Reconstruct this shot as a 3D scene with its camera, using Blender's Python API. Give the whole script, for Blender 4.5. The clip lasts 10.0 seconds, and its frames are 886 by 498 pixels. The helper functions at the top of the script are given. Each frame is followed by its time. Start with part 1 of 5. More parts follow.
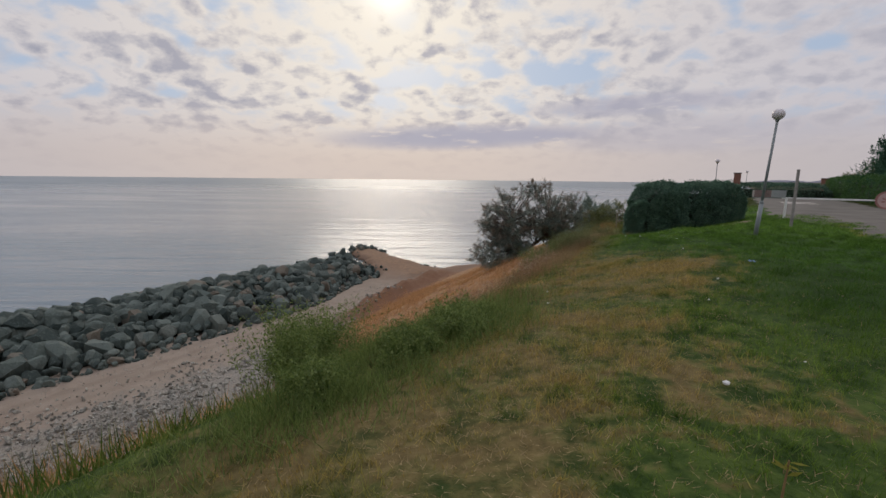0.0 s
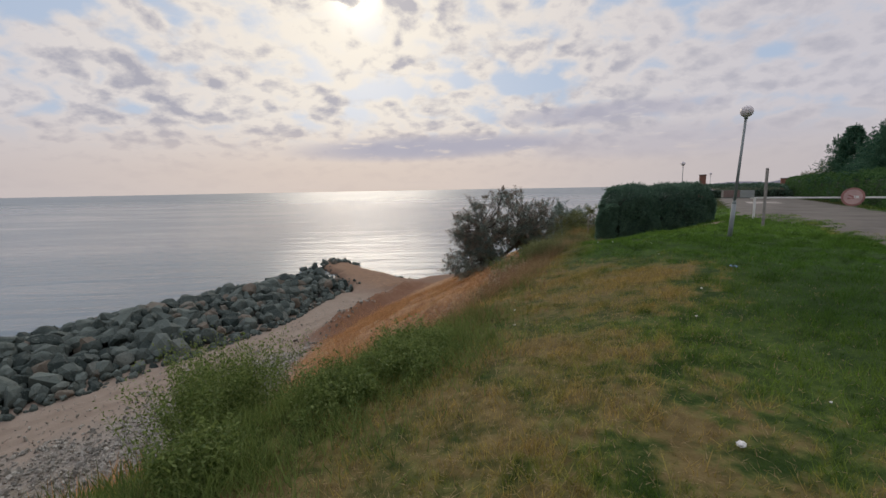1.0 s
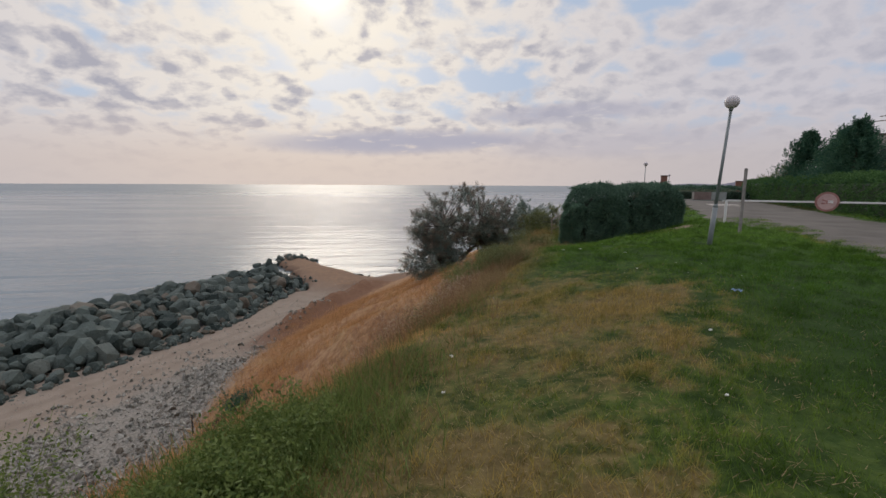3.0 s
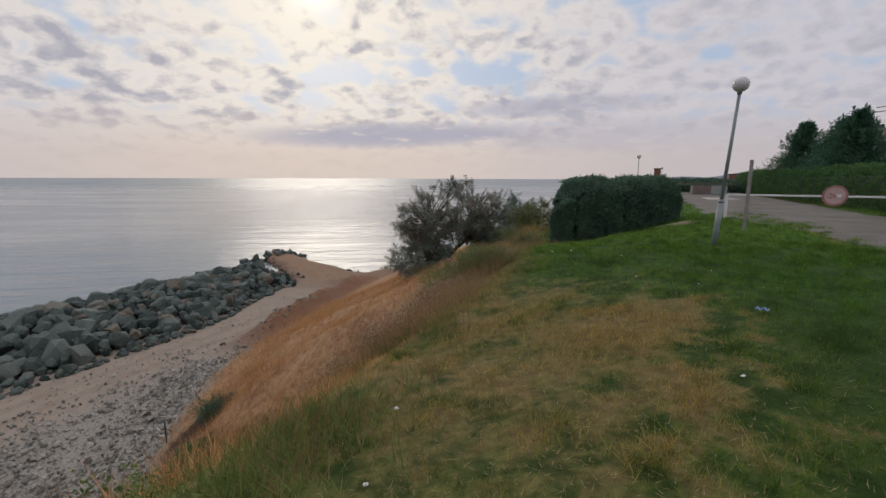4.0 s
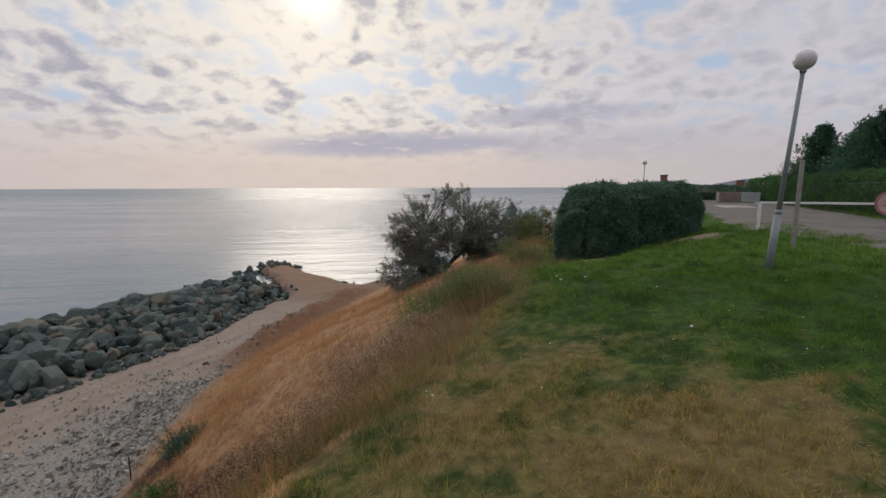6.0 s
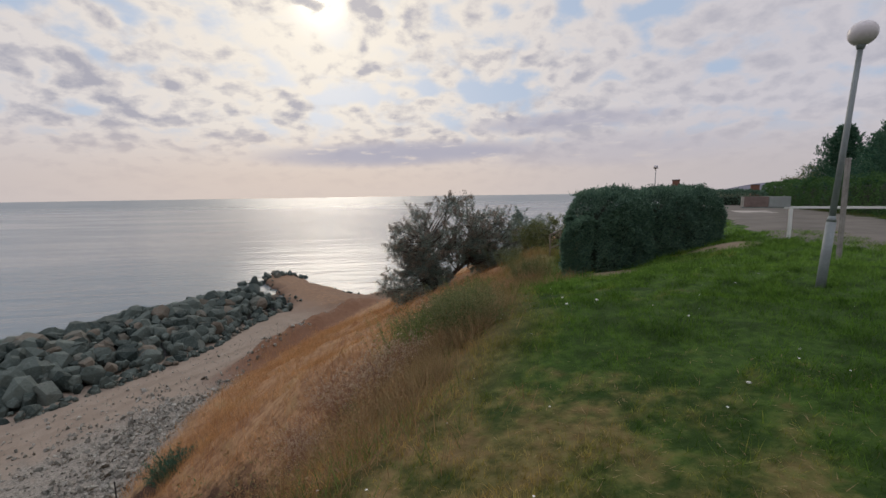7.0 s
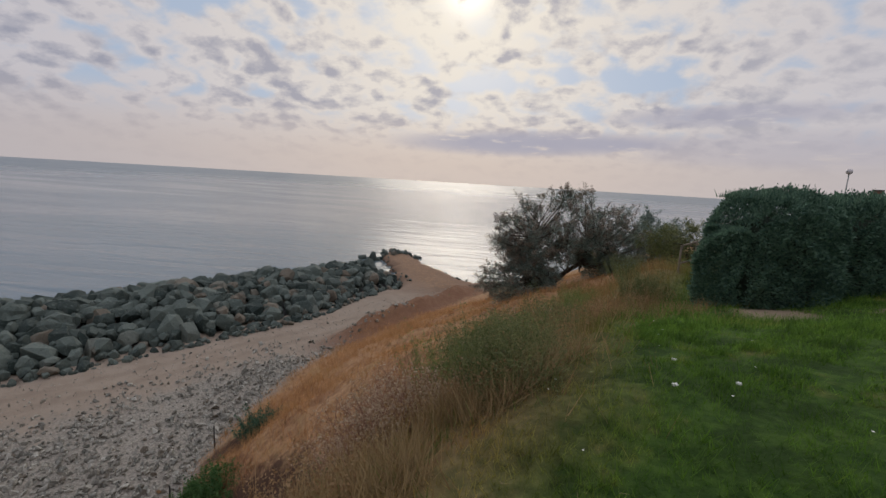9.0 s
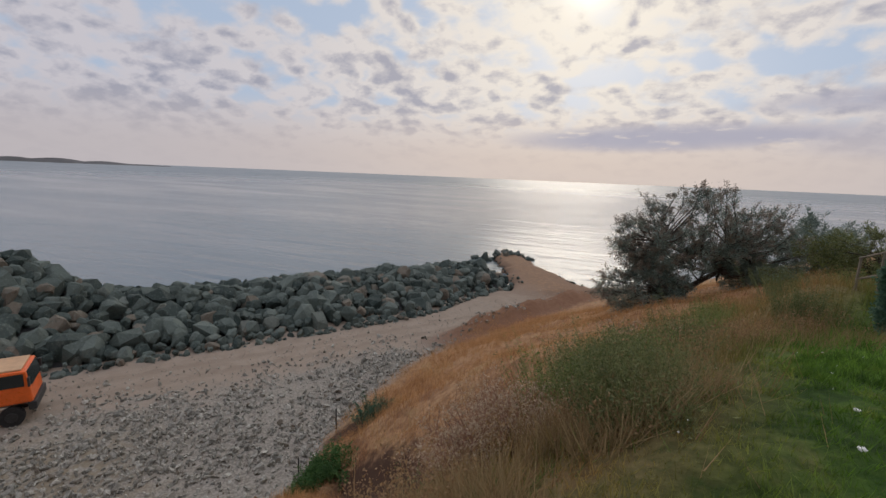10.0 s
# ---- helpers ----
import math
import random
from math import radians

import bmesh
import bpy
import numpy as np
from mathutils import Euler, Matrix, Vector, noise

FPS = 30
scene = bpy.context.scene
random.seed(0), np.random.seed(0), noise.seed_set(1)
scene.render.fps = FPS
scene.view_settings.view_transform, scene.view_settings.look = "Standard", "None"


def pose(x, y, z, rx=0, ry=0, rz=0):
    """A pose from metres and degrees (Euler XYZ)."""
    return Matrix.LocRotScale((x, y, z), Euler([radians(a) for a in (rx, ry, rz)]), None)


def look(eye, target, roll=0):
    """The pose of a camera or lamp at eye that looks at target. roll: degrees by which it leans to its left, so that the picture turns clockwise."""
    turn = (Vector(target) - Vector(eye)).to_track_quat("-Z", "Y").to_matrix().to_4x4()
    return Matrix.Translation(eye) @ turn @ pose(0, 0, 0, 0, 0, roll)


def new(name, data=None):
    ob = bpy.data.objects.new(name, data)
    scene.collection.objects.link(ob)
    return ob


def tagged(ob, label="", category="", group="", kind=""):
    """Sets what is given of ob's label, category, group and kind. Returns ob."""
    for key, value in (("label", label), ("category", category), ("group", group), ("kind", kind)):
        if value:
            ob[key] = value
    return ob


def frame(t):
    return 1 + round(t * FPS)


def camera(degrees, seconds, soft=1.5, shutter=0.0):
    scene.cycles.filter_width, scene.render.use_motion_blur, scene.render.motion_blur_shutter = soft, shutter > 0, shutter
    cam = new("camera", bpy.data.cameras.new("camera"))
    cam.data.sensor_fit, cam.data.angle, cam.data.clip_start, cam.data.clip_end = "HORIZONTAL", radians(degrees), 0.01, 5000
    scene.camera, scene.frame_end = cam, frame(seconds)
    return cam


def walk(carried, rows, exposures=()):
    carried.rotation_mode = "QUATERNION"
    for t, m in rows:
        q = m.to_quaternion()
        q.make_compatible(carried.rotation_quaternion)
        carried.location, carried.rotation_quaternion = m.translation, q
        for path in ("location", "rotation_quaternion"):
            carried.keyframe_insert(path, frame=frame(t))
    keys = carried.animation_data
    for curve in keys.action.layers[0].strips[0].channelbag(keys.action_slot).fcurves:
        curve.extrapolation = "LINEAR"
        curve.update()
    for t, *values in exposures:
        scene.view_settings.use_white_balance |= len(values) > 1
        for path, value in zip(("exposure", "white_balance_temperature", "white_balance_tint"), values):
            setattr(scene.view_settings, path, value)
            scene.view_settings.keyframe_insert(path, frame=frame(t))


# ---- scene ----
cam = camera(91.0, 10.0, soft=1.5)
PATH = [
    (0, (-0.082, -0.13, 14.38), (-0.034, 1.844, 14.06), 0.6),
    (0.5, (0.102, 0.326, 14.366), (0.209, 2.299, 14.053), 0.6),
    (1, (0.307, 0.761, 14.328), (0.465, 2.736, 14.052), -1.0),
    (1.5, (0.513, 1.22, 14.326), (0.738, 3.185, 14.024), -1.2),
    (2, (0.712, 1.74, 14.301), (1.049, 3.685, 13.981), -1.5),
    (2.5, (0.949, 2.207, 14.27), (1.273, 4.157, 13.964), -0.7),
    (2.7, (0.967, 2.386, 14.289), (1.278, 4.34, 13.993), 0.5),
    (3.8, (1.597, 3.601, 14.305), (1.939, 5.548, 14.004), -0.5),
    (4, (1.668, 3.797, 14.304), (2.015, 5.739, 13.979), 0.2),
    (4.5, (1.815, 4.317, 14.318), (2.152, 6.265, 14.011), -0.2),
    (5, (2.051, 4.833, 14.305), (2.234, 6.807, 14.037), 0.7),
    (5.5, (2.245, 5.316, 14.273), (2.525, 7.28, 14.02), 0.1),
    (5.7, (2.291, 5.504, 14.261), (2.644, 7.449, 13.956), -0.3),
    (6.8, (2.947, 6.717, 14.236), (3.244, 8.685, 14.036), 0.2),
    (7, (3.011, 6.925, 14.222), (3.319, 8.885, 13.973), -0.8),
    (7.5, (3.293, 7.464, 14.209), (3.489, 9.443, 13.997), -1.4),
    (8, (3.537, 7.907, 14.236), (3.74, 9.886, 14.037), -0.3),
    (8.5, (3.747, 8.376, 14.207), (3.872, 10.363, 14.022), 0.8),
    (9, (4.076, 8.984, 14.125), (3.843, 10.946, 13.815), 3.4),
    (9.5, (4.061, 9.113, 14.121), (3.608, 11.038, 13.821), 2.4),
    (10, (4.073, 9.226, 14.158), (3.344, 11.058, 13.824), 2.4),
]
walk(cam, [(t, look(eye, target, roll)) for t, eye, target, roll in PATH],
     [(0, -0.05), (1, 0.0), (7.6, 0.0), (8.5, -0.13), (9.0, -0.12), (9.6, -0.03), (10, -0.03)])

# ---------- plan: a runs along the bluff's crest, b from the crest towards the sea ----------
P0, AX, BX = Vector((1.6, 8.3)), Vector((0.571, 0.821)), Vector((-0.821, 0.571))
SEA, ROAD = -1.3, -0.7
rng = np.random.default_rng(7)


def W(a, b):
    return P0.x + a * AX.x + b * BX.x, P0.y + a * AX.y + b * BX.y


def AB(x, y):
    dx, dy = x - P0.x, y - P0.y
    return dx * AX.x + dy * AX.y, dx * BX.x + dy * BX.y


def sstep(lo, hi, v):
    t = np.clip((v - lo) / (hi - lo), 0, 1)
    return t * t * (3 - 2 * t)


def vnoise(x, y, seed=0.0):
    """Smooth cheap relief, about -1 to 1, one cycle in a few units."""
    s = np.sin(x * 1.3 + seed + 1.7 * np.sin(y * 0.9 + seed * 2)) * np.cos(y * 1.1 - seed + 1.3 * np.sin(x * 0.7 - seed))
    return 0.6 * s + 0.4 * np.sin(x * 2.9 + y * 1.7 + seed * 3) * np.sin(y * 3.1 - x * 1.2 + seed)


def foot(a):
    return np.interp(a, [-80, -12, 0, 7, 9, 13.4, 19.4, 28.8, 48, 58, 75, 100], [17, 17, 17, 17.4, 20.5, 24, 27.6, 29.9, 32.6, 32, 22, 20])


def shore(a):
    return np.interp(a, [-300, 36, 42, 50, 57, 62, 75, 100, 3000], [47, 47, 42, 39, 38, 34, 27, 25, 25])


def height(a, b):
    """The ground's height: lawn on the bluff, the slope, the track at its foot, the sea bed and the spit."""
    a, b = np.asarray(a, float), np.asarray(b, float)
    bf = foot(a)
    b0, b = b, b - np.interp(a, [3, 6, 8.3, 10.5, 12, 16, 24], [0, 0.5, 0.85, 0.0, -0.5, -1.1, -0.8]) * (1 - sstep(2, 12, b))
    top = 12.90 - 0.45 * sstep(-3.6, -0.2, b) - 0.3 * sstep(5, 11, a) * sstep(-5, -1, b)
    top = top + (0.05 * vnoise(a * 2.3, b * 2.1, 1.4)) * sstep(1, 5, a) * sstep(14, 9, a)
    top = top + 0.03 * vnoise(a * 1.1, b * 1.1) + 0.015 * vnoise(a * 4, b * 4, 2.0)
    top = top + 0.22 * np.exp(-((a - 5.2) / 2.2) ** 2 - ((b + 1.0) / 1.1) ** 2)
    top = top - 15.5 * sstep(72, 110, a) * sstep(-70, -30, b)
    t = np.clip((b + 0.3) / (bf + 0.3), 0, 1)  # share of the way down
    fall = 0.86 * t ** 1.12 + 0.14 * sstep(0, 1, t)
    slope = top + (ROAD - top) * fall + np.sin(np.pi * t) * (0.45 * vnoise(a * 0.35, b * 0.3, 5.0) + 0.12 * vnoise(a * 1.6, b * 1.3, 8.0))
    z = np.where(b < -0.3, top, slope)
    z = z - 1.7 * np.exp(-((b - 4.3) / 2.6) ** 2) * sstep(-4, 0, a) * (1 - sstep(5, 9.5, a))
    z = z - 1.5 * np.exp(-((b - 9.0) / 4.4) ** 2) * sstep(-3, 2, a) * (1 - sstep(8.5, 12.5, a))
    b = b0
    # gully washed into the slope
    z = z - 0.9 * np.exp(-((a - 7.9 + 0.3 * np.sin(b * 1.1)) / 0.7) ** 2) * sstep(5.5, 8.5, b) * (1 - sstep(13.5, 15.5, b))
    # slumped hollow low on the slope, with a cut face above it
    z = z - 0.9 * np.exp(-((a - 10.5) / 1.1) ** 2 - ((b - 18.3) / 0.9) ** 2)
    z = z + 1.1 * np.exp(-((a - 14.6) / 2.2) ** 2 - ((b - 1.9) / 1.3) ** 2)
    z = z + 1.7 * np.exp(-((b - bf - 0.4) / 1.6) ** 2) * sstep(22, 28, a) * (1 - sstep(44, 52, a)) * (1 + 0.3 * vnoise(a * .8, b * .8))
    z = z + sstep(0, 3, b - bf) * 0.06 * vnoise(a * 0.9, b * 1.4, 3.0)
    # spit
    ua, ub = 58 - 47, 60 - 38
    u = np.clip(((a - 47) * ua + (b - 38) * ub) / (ua * ua + ub * ub), 0, 1)
    dist = np.hypot(a - 47 - u * ua, b - 38 - u * ub) + 1.1 * vnoise(a * .5, b * .5, 4.0) + 0.4 * vnoise(a * 1.4, b * 1.4, 1.0)
    wide = np.interp(u, [0, 0.45, 0.8, 1], [5.4, 2.6, 1.7, 2.3])
    spit = -3.0 + 2.45 * (1 - sstep(wide, wide + 3.2 - 1.4 * u, dist)) + 0.3 * np.exp(-(dist / 3) ** 2)
    sh = shore(a)
    land = np.where(b > sh - 3, z + (-3.2 - z) * sstep(sh - 3, sh + 6, b), z)
    return np.where(b > sh - 4, np.maximum(land, spit), land)


# ---------- light ----------
SUN_DIR = Vector((-0.09, 0.922, 0.376)).normalized()
ELEV, AZIM = math.asin(SUN_DIR.z), math.atan2(SUN_DIR.x, SUN_DIR.y)
sun = new("sun", bpy.data.lights.new("sun", "SUN"))
sun.data.energy, sun.data.angle, sun.data.color = 0.55, radians(22), (1.0, 0.87, 0.72)
sun.matrix_world = look(SUN_DIR * 60, (0, 0, 0))


class Tree:
    """Shortcuts for building node trees."""

    def __init__(self, tree):
        self.t, self.n, self.l = tree, tree.nodes, tree.links
        self.n.clear()

    def add(self, kind, **props):
        node = self.n.new(kind)
        for key, value in props.items():
            setattr(node, key, value)
        return node

    def put(self, socket, value):
        if isinstance(value, bpy.types.NodeSocket):
            self.l.new(value, socket)
        elif isinstance(value, (tuple, list)) and socket.type == "RGBA":
            socket.default_value = (*value[:3], 1)
        else:
            socket.default_value = value

    def math(self, op, a, b=0.0, clamp=False):
        node = self.add("ShaderNodeMath", operation=op, use_clamp=clamp)
        self.put(node.inputs[0], a), self.put(node.inputs[1], b)
        return node.outputs[0]

    def mix(self, f, a, b, mode="MIX"):
        node = self.add("ShaderNodeMix", data_type="RGBA", blend_type=mode)
        self.put(node.inputs[0], f), self.put(node.inputs[6], a), self.put(node.inputs[7], b)
        return node.outputs[2]

    def noise(self, vec, scale, detail=4.0, rough=0.55, distort=0.0):
        node = self.add("ShaderNodeTexNoise")
        self.put(node.inputs["Vector"], vec)
        node.inputs["Scale"].default_value, node.inputs["Detail"].default_value = scale, detail
        node.inputs["Roughness"].default_value, node.inputs["Distortion"].default_value = rough, distort
        return node.outputs["Fac"]

    def span(self, v, lo, hi, a=0.0, b=1.0):
        node = self.add("ShaderNodeMapRange", interpolation_type="SMOOTHSTEP")
        for i, value in enumerate((v, lo, hi, a, b)):
            self.put(node.inputs[i], value)
        return node.outputs[0]

    def stretch(self, vec, scale, turn=0.0, shift=(0, 0, 0)):
        node = self.add("ShaderNodeMapping")
        self.put(node.inputs["Vector"], vec)
        node.inputs["Scale"].default_value, node.inputs["Rotation"].default_value = scale, (0, 0, turn)
        node.inputs["Location"].default_value = shift
        return node.outputs[0]

    def xyz(self, vec):
        node = self.add("ShaderNodeSeparateXYZ")
        self.put(node.inputs[0], vec)
        return node.outputs

    def vec(self, x, y, z):
        node = self.add("ShaderNodeCombineXYZ")
        for i, value in enumerate((x, y, z)):
            self.put(node.inputs[i], value)
        return node.outputs[0]


def make_world():
    world = bpy.data.worlds.new("sky")
    scene.world = world
    world.use_nodes = True
    k = Tree(world.node_tree)
    way = k.add("ShaderNodeTexCoord").outputs["Generated"]
    x, y, z = k.xyz(way)
    sky = k.add("ShaderNodeTexSky", sky_type="NISHITA", sun_disc=False, sun_elevation=ELEV, sun_rotation=AZIM, air_density=1.0, dust_density=2.0, ozone_density=1.5)
    blue = k.mix(1.0, sky.outputs[0], (0.10, 0.10, 0.10), "MULTIPLY")
    blue = k.mix(0.92, blue, (0.42, 0.51, 0.66))
    az = k.math("MULTIPLY", k.math("ARCTAN2", x, y), 57.3)
    el = k.math("MULTIPLY", k.math("ARCSINE", z), 57.3)
    up = k.math("ADD", k.math("MAXIMUM", z, 0.0), 0.42)
    flat = k.vec(k.math("DIVIDE", x, up), k.math("DIVIDE", y, up), 0.0)
    warp = k.noise(flat, 2.3, 3.0, 0.5)
    bent = k.add("ShaderNodeVectorMath", operation="ADD")
    k.put(bent.inputs[0], flat), k.put(bent.inputs[1], k.vec(k.math("MULTIPLY", warp, 0.10), k.math("MULTIPLY", k.noise(flat, 3.1, 2.0, 0.5), 0.08), 0.0))
    flat = bent.outputs[0]
    big = k.noise(flat, 1.6, 3.0, 0.5)
    mid = k.noise(flat, 7.4, 7.0, 0.54)
    fine = k.noise(flat, 23.0, 6.0, 0.6)
    cells = k.add("ShaderNodeTexVoronoi", feature="SMOOTH_F1")
    k.put(cells.inputs["Vector"], flat)
    cells.inputs["Scale"].default_value, cells.inputs["Smoothness"].default_value = 12.5, 0.6
    puff = k.math("SUBTRACT", 1.0, cells.outputs["Distance"])

    def spot(a0, e0, wa, we, lean=0.0):
        """1 inside a soft patch round the direction a0, e0 in degrees."""
        da = k.math("SUBTRACT", az, a0)
        de = k.math("SUBTRACT", k.math("SUBTRACT", el, e0), k.math("MULTIPLY", da, lean))
        r = k.math("ADD", k.math("POWER", k.math("ABSOLUTE", k.math("DIVIDE", da, wa)), 2.0), k.math("POWER", k.math("ABSOLUTE", k.math("DIVIDE", de, we)), 2.0))
        return k.span(r, 0.0, 1.6, 1.0, 0.0)

    gap = k.math("ADD", spot(1.5, 12.4, 9, 1.35, 0.13), spot(17.5, 13.2, 6.5, 1.7, 0.08))
    gap = k.math("ADD", gap, k.math("ADD", spot(-50, 21, 24, 7), k.math("MULTIPLY", spot(-30, 25, 12, 3.5), 0.7)))
    gap = k.math("ADD", gap, k.math("MULTIPLY", spot(33, 20, 5, 1.2, 0.1), 0.5))
    # thickness of the cloud sheet: thin rims let the light through, thick hearts are grey
    thick = k.math("ADD", k.math("ADD", k.math("MULTIPLY", mid, 0.76), k.math("MULTIPLY", puff, 0.50)), k.math("ADD", k.math("MULTIPLY", fine, 0.24), k.math("MULTIPLY", big, 0.42)))
    thick = k.math("SUBTRACT", thick, k.math("MULTIPLY", gap, 0.22))
    mask = k.span(thick, 0.70, 0.96)
    mask = k.math("MAXIMUM", mask, k.span(el, 9.0, 4.0))
    glow = k.math("MAXIMUM", k.add("ShaderNodeVectorMath", operation="DOT_PRODUCT").outputs["Value"], 0.0)
    dot = glow.node.inputs[0].links[0].from_node
    k.put(dot.inputs[0], way)
    dot.inputs[1].default_value = SUN_DIR
    near = k.math("POWER", glow, 7.0)
    core = k.math("POWER", glow, 90.0)
    disc = k.math("POWER", glow, 1200.0)
    lit = k.mix(near, (0.57, 0.55, 0.60), (0.92, 0.84, 0.74))
    dark = k.mix(near, (0.34, 0.35, 0.43), (0.49, 0.47, 0.51))
    # puffs modelled by the light: the sheet is compared with itself a step nearer the sun
    to_sun = k.add("ShaderNodeVectorMath", operation="SUBTRACT")
    to_sun.inputs[0].default_value = (SUN_DIR.x / (SUN_DIR.z + 0.42), SUN_DIR.y / (SUN_DIR.z + 0.42), 0)
    k.put(to_sun.inputs[1], flat)
    unit = k.add("ShaderNodeVectorMath", operation="NORMALIZE")
    k.put(unit.inputs[0], to_sun.outputs[0])
    step_on = k.add("ShaderNodeVectorMath", operation="MULTIPLY_ADD")
    k.put(step_on.inputs[0], unit.outputs[0])
    step_on.inputs[1].default_value = (0.034, 0.034, 0.0)
    k.put(step_on.inputs[2], flat)
    relief = k.math("SUBTRACT", k.noise(flat, 8.5, 7.0, 0.58), k.noise(step_on.outputs[0], 8.5, 7.0, 0.58))
    broad = k.noise(k.stretch(flat, (1, 1, 1), 0.0, (4.3, 2.1, 0)), 5.0, 5.0, 0.55)
    heart = k.math("ADD", k.span(thick, 0.90, 1.20, 0.0, 0.85), k.math("ADD", k.span(broad, 0.44, 0.68, -0.15, 0.30), k.math("MULTIPLY", k.math("SUBTRACT", fine, 0.5), 0.55)))
    heart = k.math("SUBTRACT", heart, k.math("MULTIPLY", relief, 2.6), True)
    heart = k.math("MULTIPLY", heart, k.span(az, 16.0, 38.0, 1.0, 0.55))
    cloud = k.mix(heart, lit, dark)
    dome = k.mix(mask, blue, cloud)
    # low grey bank and the pale haze on the horizon
    ragged = k.noise(k.vec(k.math("MULTIPLY", az, 0.10), k.math("MULTIPLY", el, 0.50), 0.0), 1.6, 6.0, 0.6)
    bank = k.math("ADD", spot(3, 5.2, 16, 1.5, 0.03), k.math("MULTIPLY", spot(24, 8.6, 12, 1.2, 0.02), 0.8))
    bank = k.math("ADD", bank, k.math("MULTIPLY", spot(28, 5.2, 16, 2.0), 0.45))
    bank = k.math("MULTIPLY", k.math("MINIMUM", bank, 1.0), k.span(ragged, 0.30, 0.46))
    haze = k.mix(k.math("POWER", glow, 5.0), (0.50, 0.46, 0.48), (0.78, 0.64, 0.54))
    dome = k.mix(k.span(el, 9.5, 1.5, 0.0, 0.93), dome, haze)
    dome = k.mix(k.math("MULTIPLY", bank, 0.95), dome, (0.43, 0.42, 0.50))
    dome = k.mix(k.math("MULTIPLY", core, k.span(heart, 0.0, 1.0, 0.7, 0.15)), dome, (1.05, 0.97, 0.84))
    dome = k.mix(k.math("MULTIPLY", disc, k.span(heart, 0.0, 0.6, 0.6, 0.0)), dome, (2.2, 2.0, 1.75))
    # an overcast sky is brighter overhead
    lift_up = k.span(el, 34.0, 75.0, 1.0, 1.9)
    dome = k.mix(1.0, dome, k.vec(lift_up, lift_up, lift_up), "MULTIPLY")
    bg = k.add("ShaderNodeBackground")
    k.put(bg.inputs[0], dome)
    bg.inputs[1].default_value = 1.0
    k.l.new(bg.outputs[0], k.add("ShaderNodeOutputWorld").inputs[0])


make_world()


# ---------- materials ----------
def material(name):
    m = bpy.data.materials.new(name)
    m.use_nodes = True
    return m, Tree(m.node_tree)


def finish(k, colour, rough=0.8, bump=None, strength=0.4, dist=0.02, metal=0.0, spec=0.4, through_light=0.0):
    s = k.add("ShaderNodeBsdfPrincipled")
    k.put(s.inputs["Base Color"], colour), k.put(s.inputs["Roughness"], rough)
    k.put(s.inputs["Metallic"], metal), k.put(s.inputs["Specular IOR Level"], spec)
    if bump is not None:
        b = k.add("ShaderNodeBump")
        k.put(b.inputs["Height"], bump)
        b.inputs["Strength"].default_value, b.inputs["Distance"].default_value = strength, dist
        k.l.new(b.outputs[0], s.inputs["Normal"])
    out = s.outputs[0]
    if through_light:
        tr = k.add("ShaderNodeBsdfTranslucent")
        k.put(tr.inputs[0], colour)
        mx = k.add("ShaderNodeMixShader")
        mx.inputs[0].default_value = through_light
        k.l.new(out, mx.inputs[1]), k.l.new(tr.outputs[0], mx.inputs[2])
        out = mx.outputs[0]
    k.l.new(out, k.add("ShaderNodeOutputMaterial").inputs[0])
    return s


def where(k):
    return k.add("ShaderNodeNewGeometry").outputs["Position"]


def plain(name, colour, rough=0.6, metal=0.0, vary=0.25, scale=6.0, bump=0.15, spec=0.4):
    """A surface with stains at two scales and a fine relief."""
    m, k = material(name)
    p = k.add("ShaderNodeTexCoord").outputs["Object"]
    n1, n2 = k.noise(p, scale, 5.0), k.noise(p, scale * 7, 4.0)
    f = k.math("ADD", k.math("MULTIPLY", n1, 0.65), k.math("MULTIPLY", n2, 0.35))
    c = k.mix(k.span(f, 0.3, 0.7), tuple(v * (1 - vary) for v in colour), tuple(min(1, v * (1 + vary)) for v in colour))
    finish(k, c, k.span(n2, 0.2, 0.8, max(0.05, rough - 0.12), min(1, rough + 0.12)), n2, bump, 0.01, metal, spec)
    return m


def plan_coords(k, pos):
    """a and b as node values from a world position."""
    x, y, z = k.xyz(pos)
    dx, dy = k.math("SUBTRACT", x, P0.x), k.math("SUBTRACT", y, P0.y)
    a = k.math("ADD", k.math("MULTIPLY", dx, AX.x), k.math("MULTIPLY", dy, AX.y))
    b = k.math("ADD", k.math("MULTIPLY", dx, BX.x), k.math("MULTIPLY", dy, BX.y))
    return a, b, z


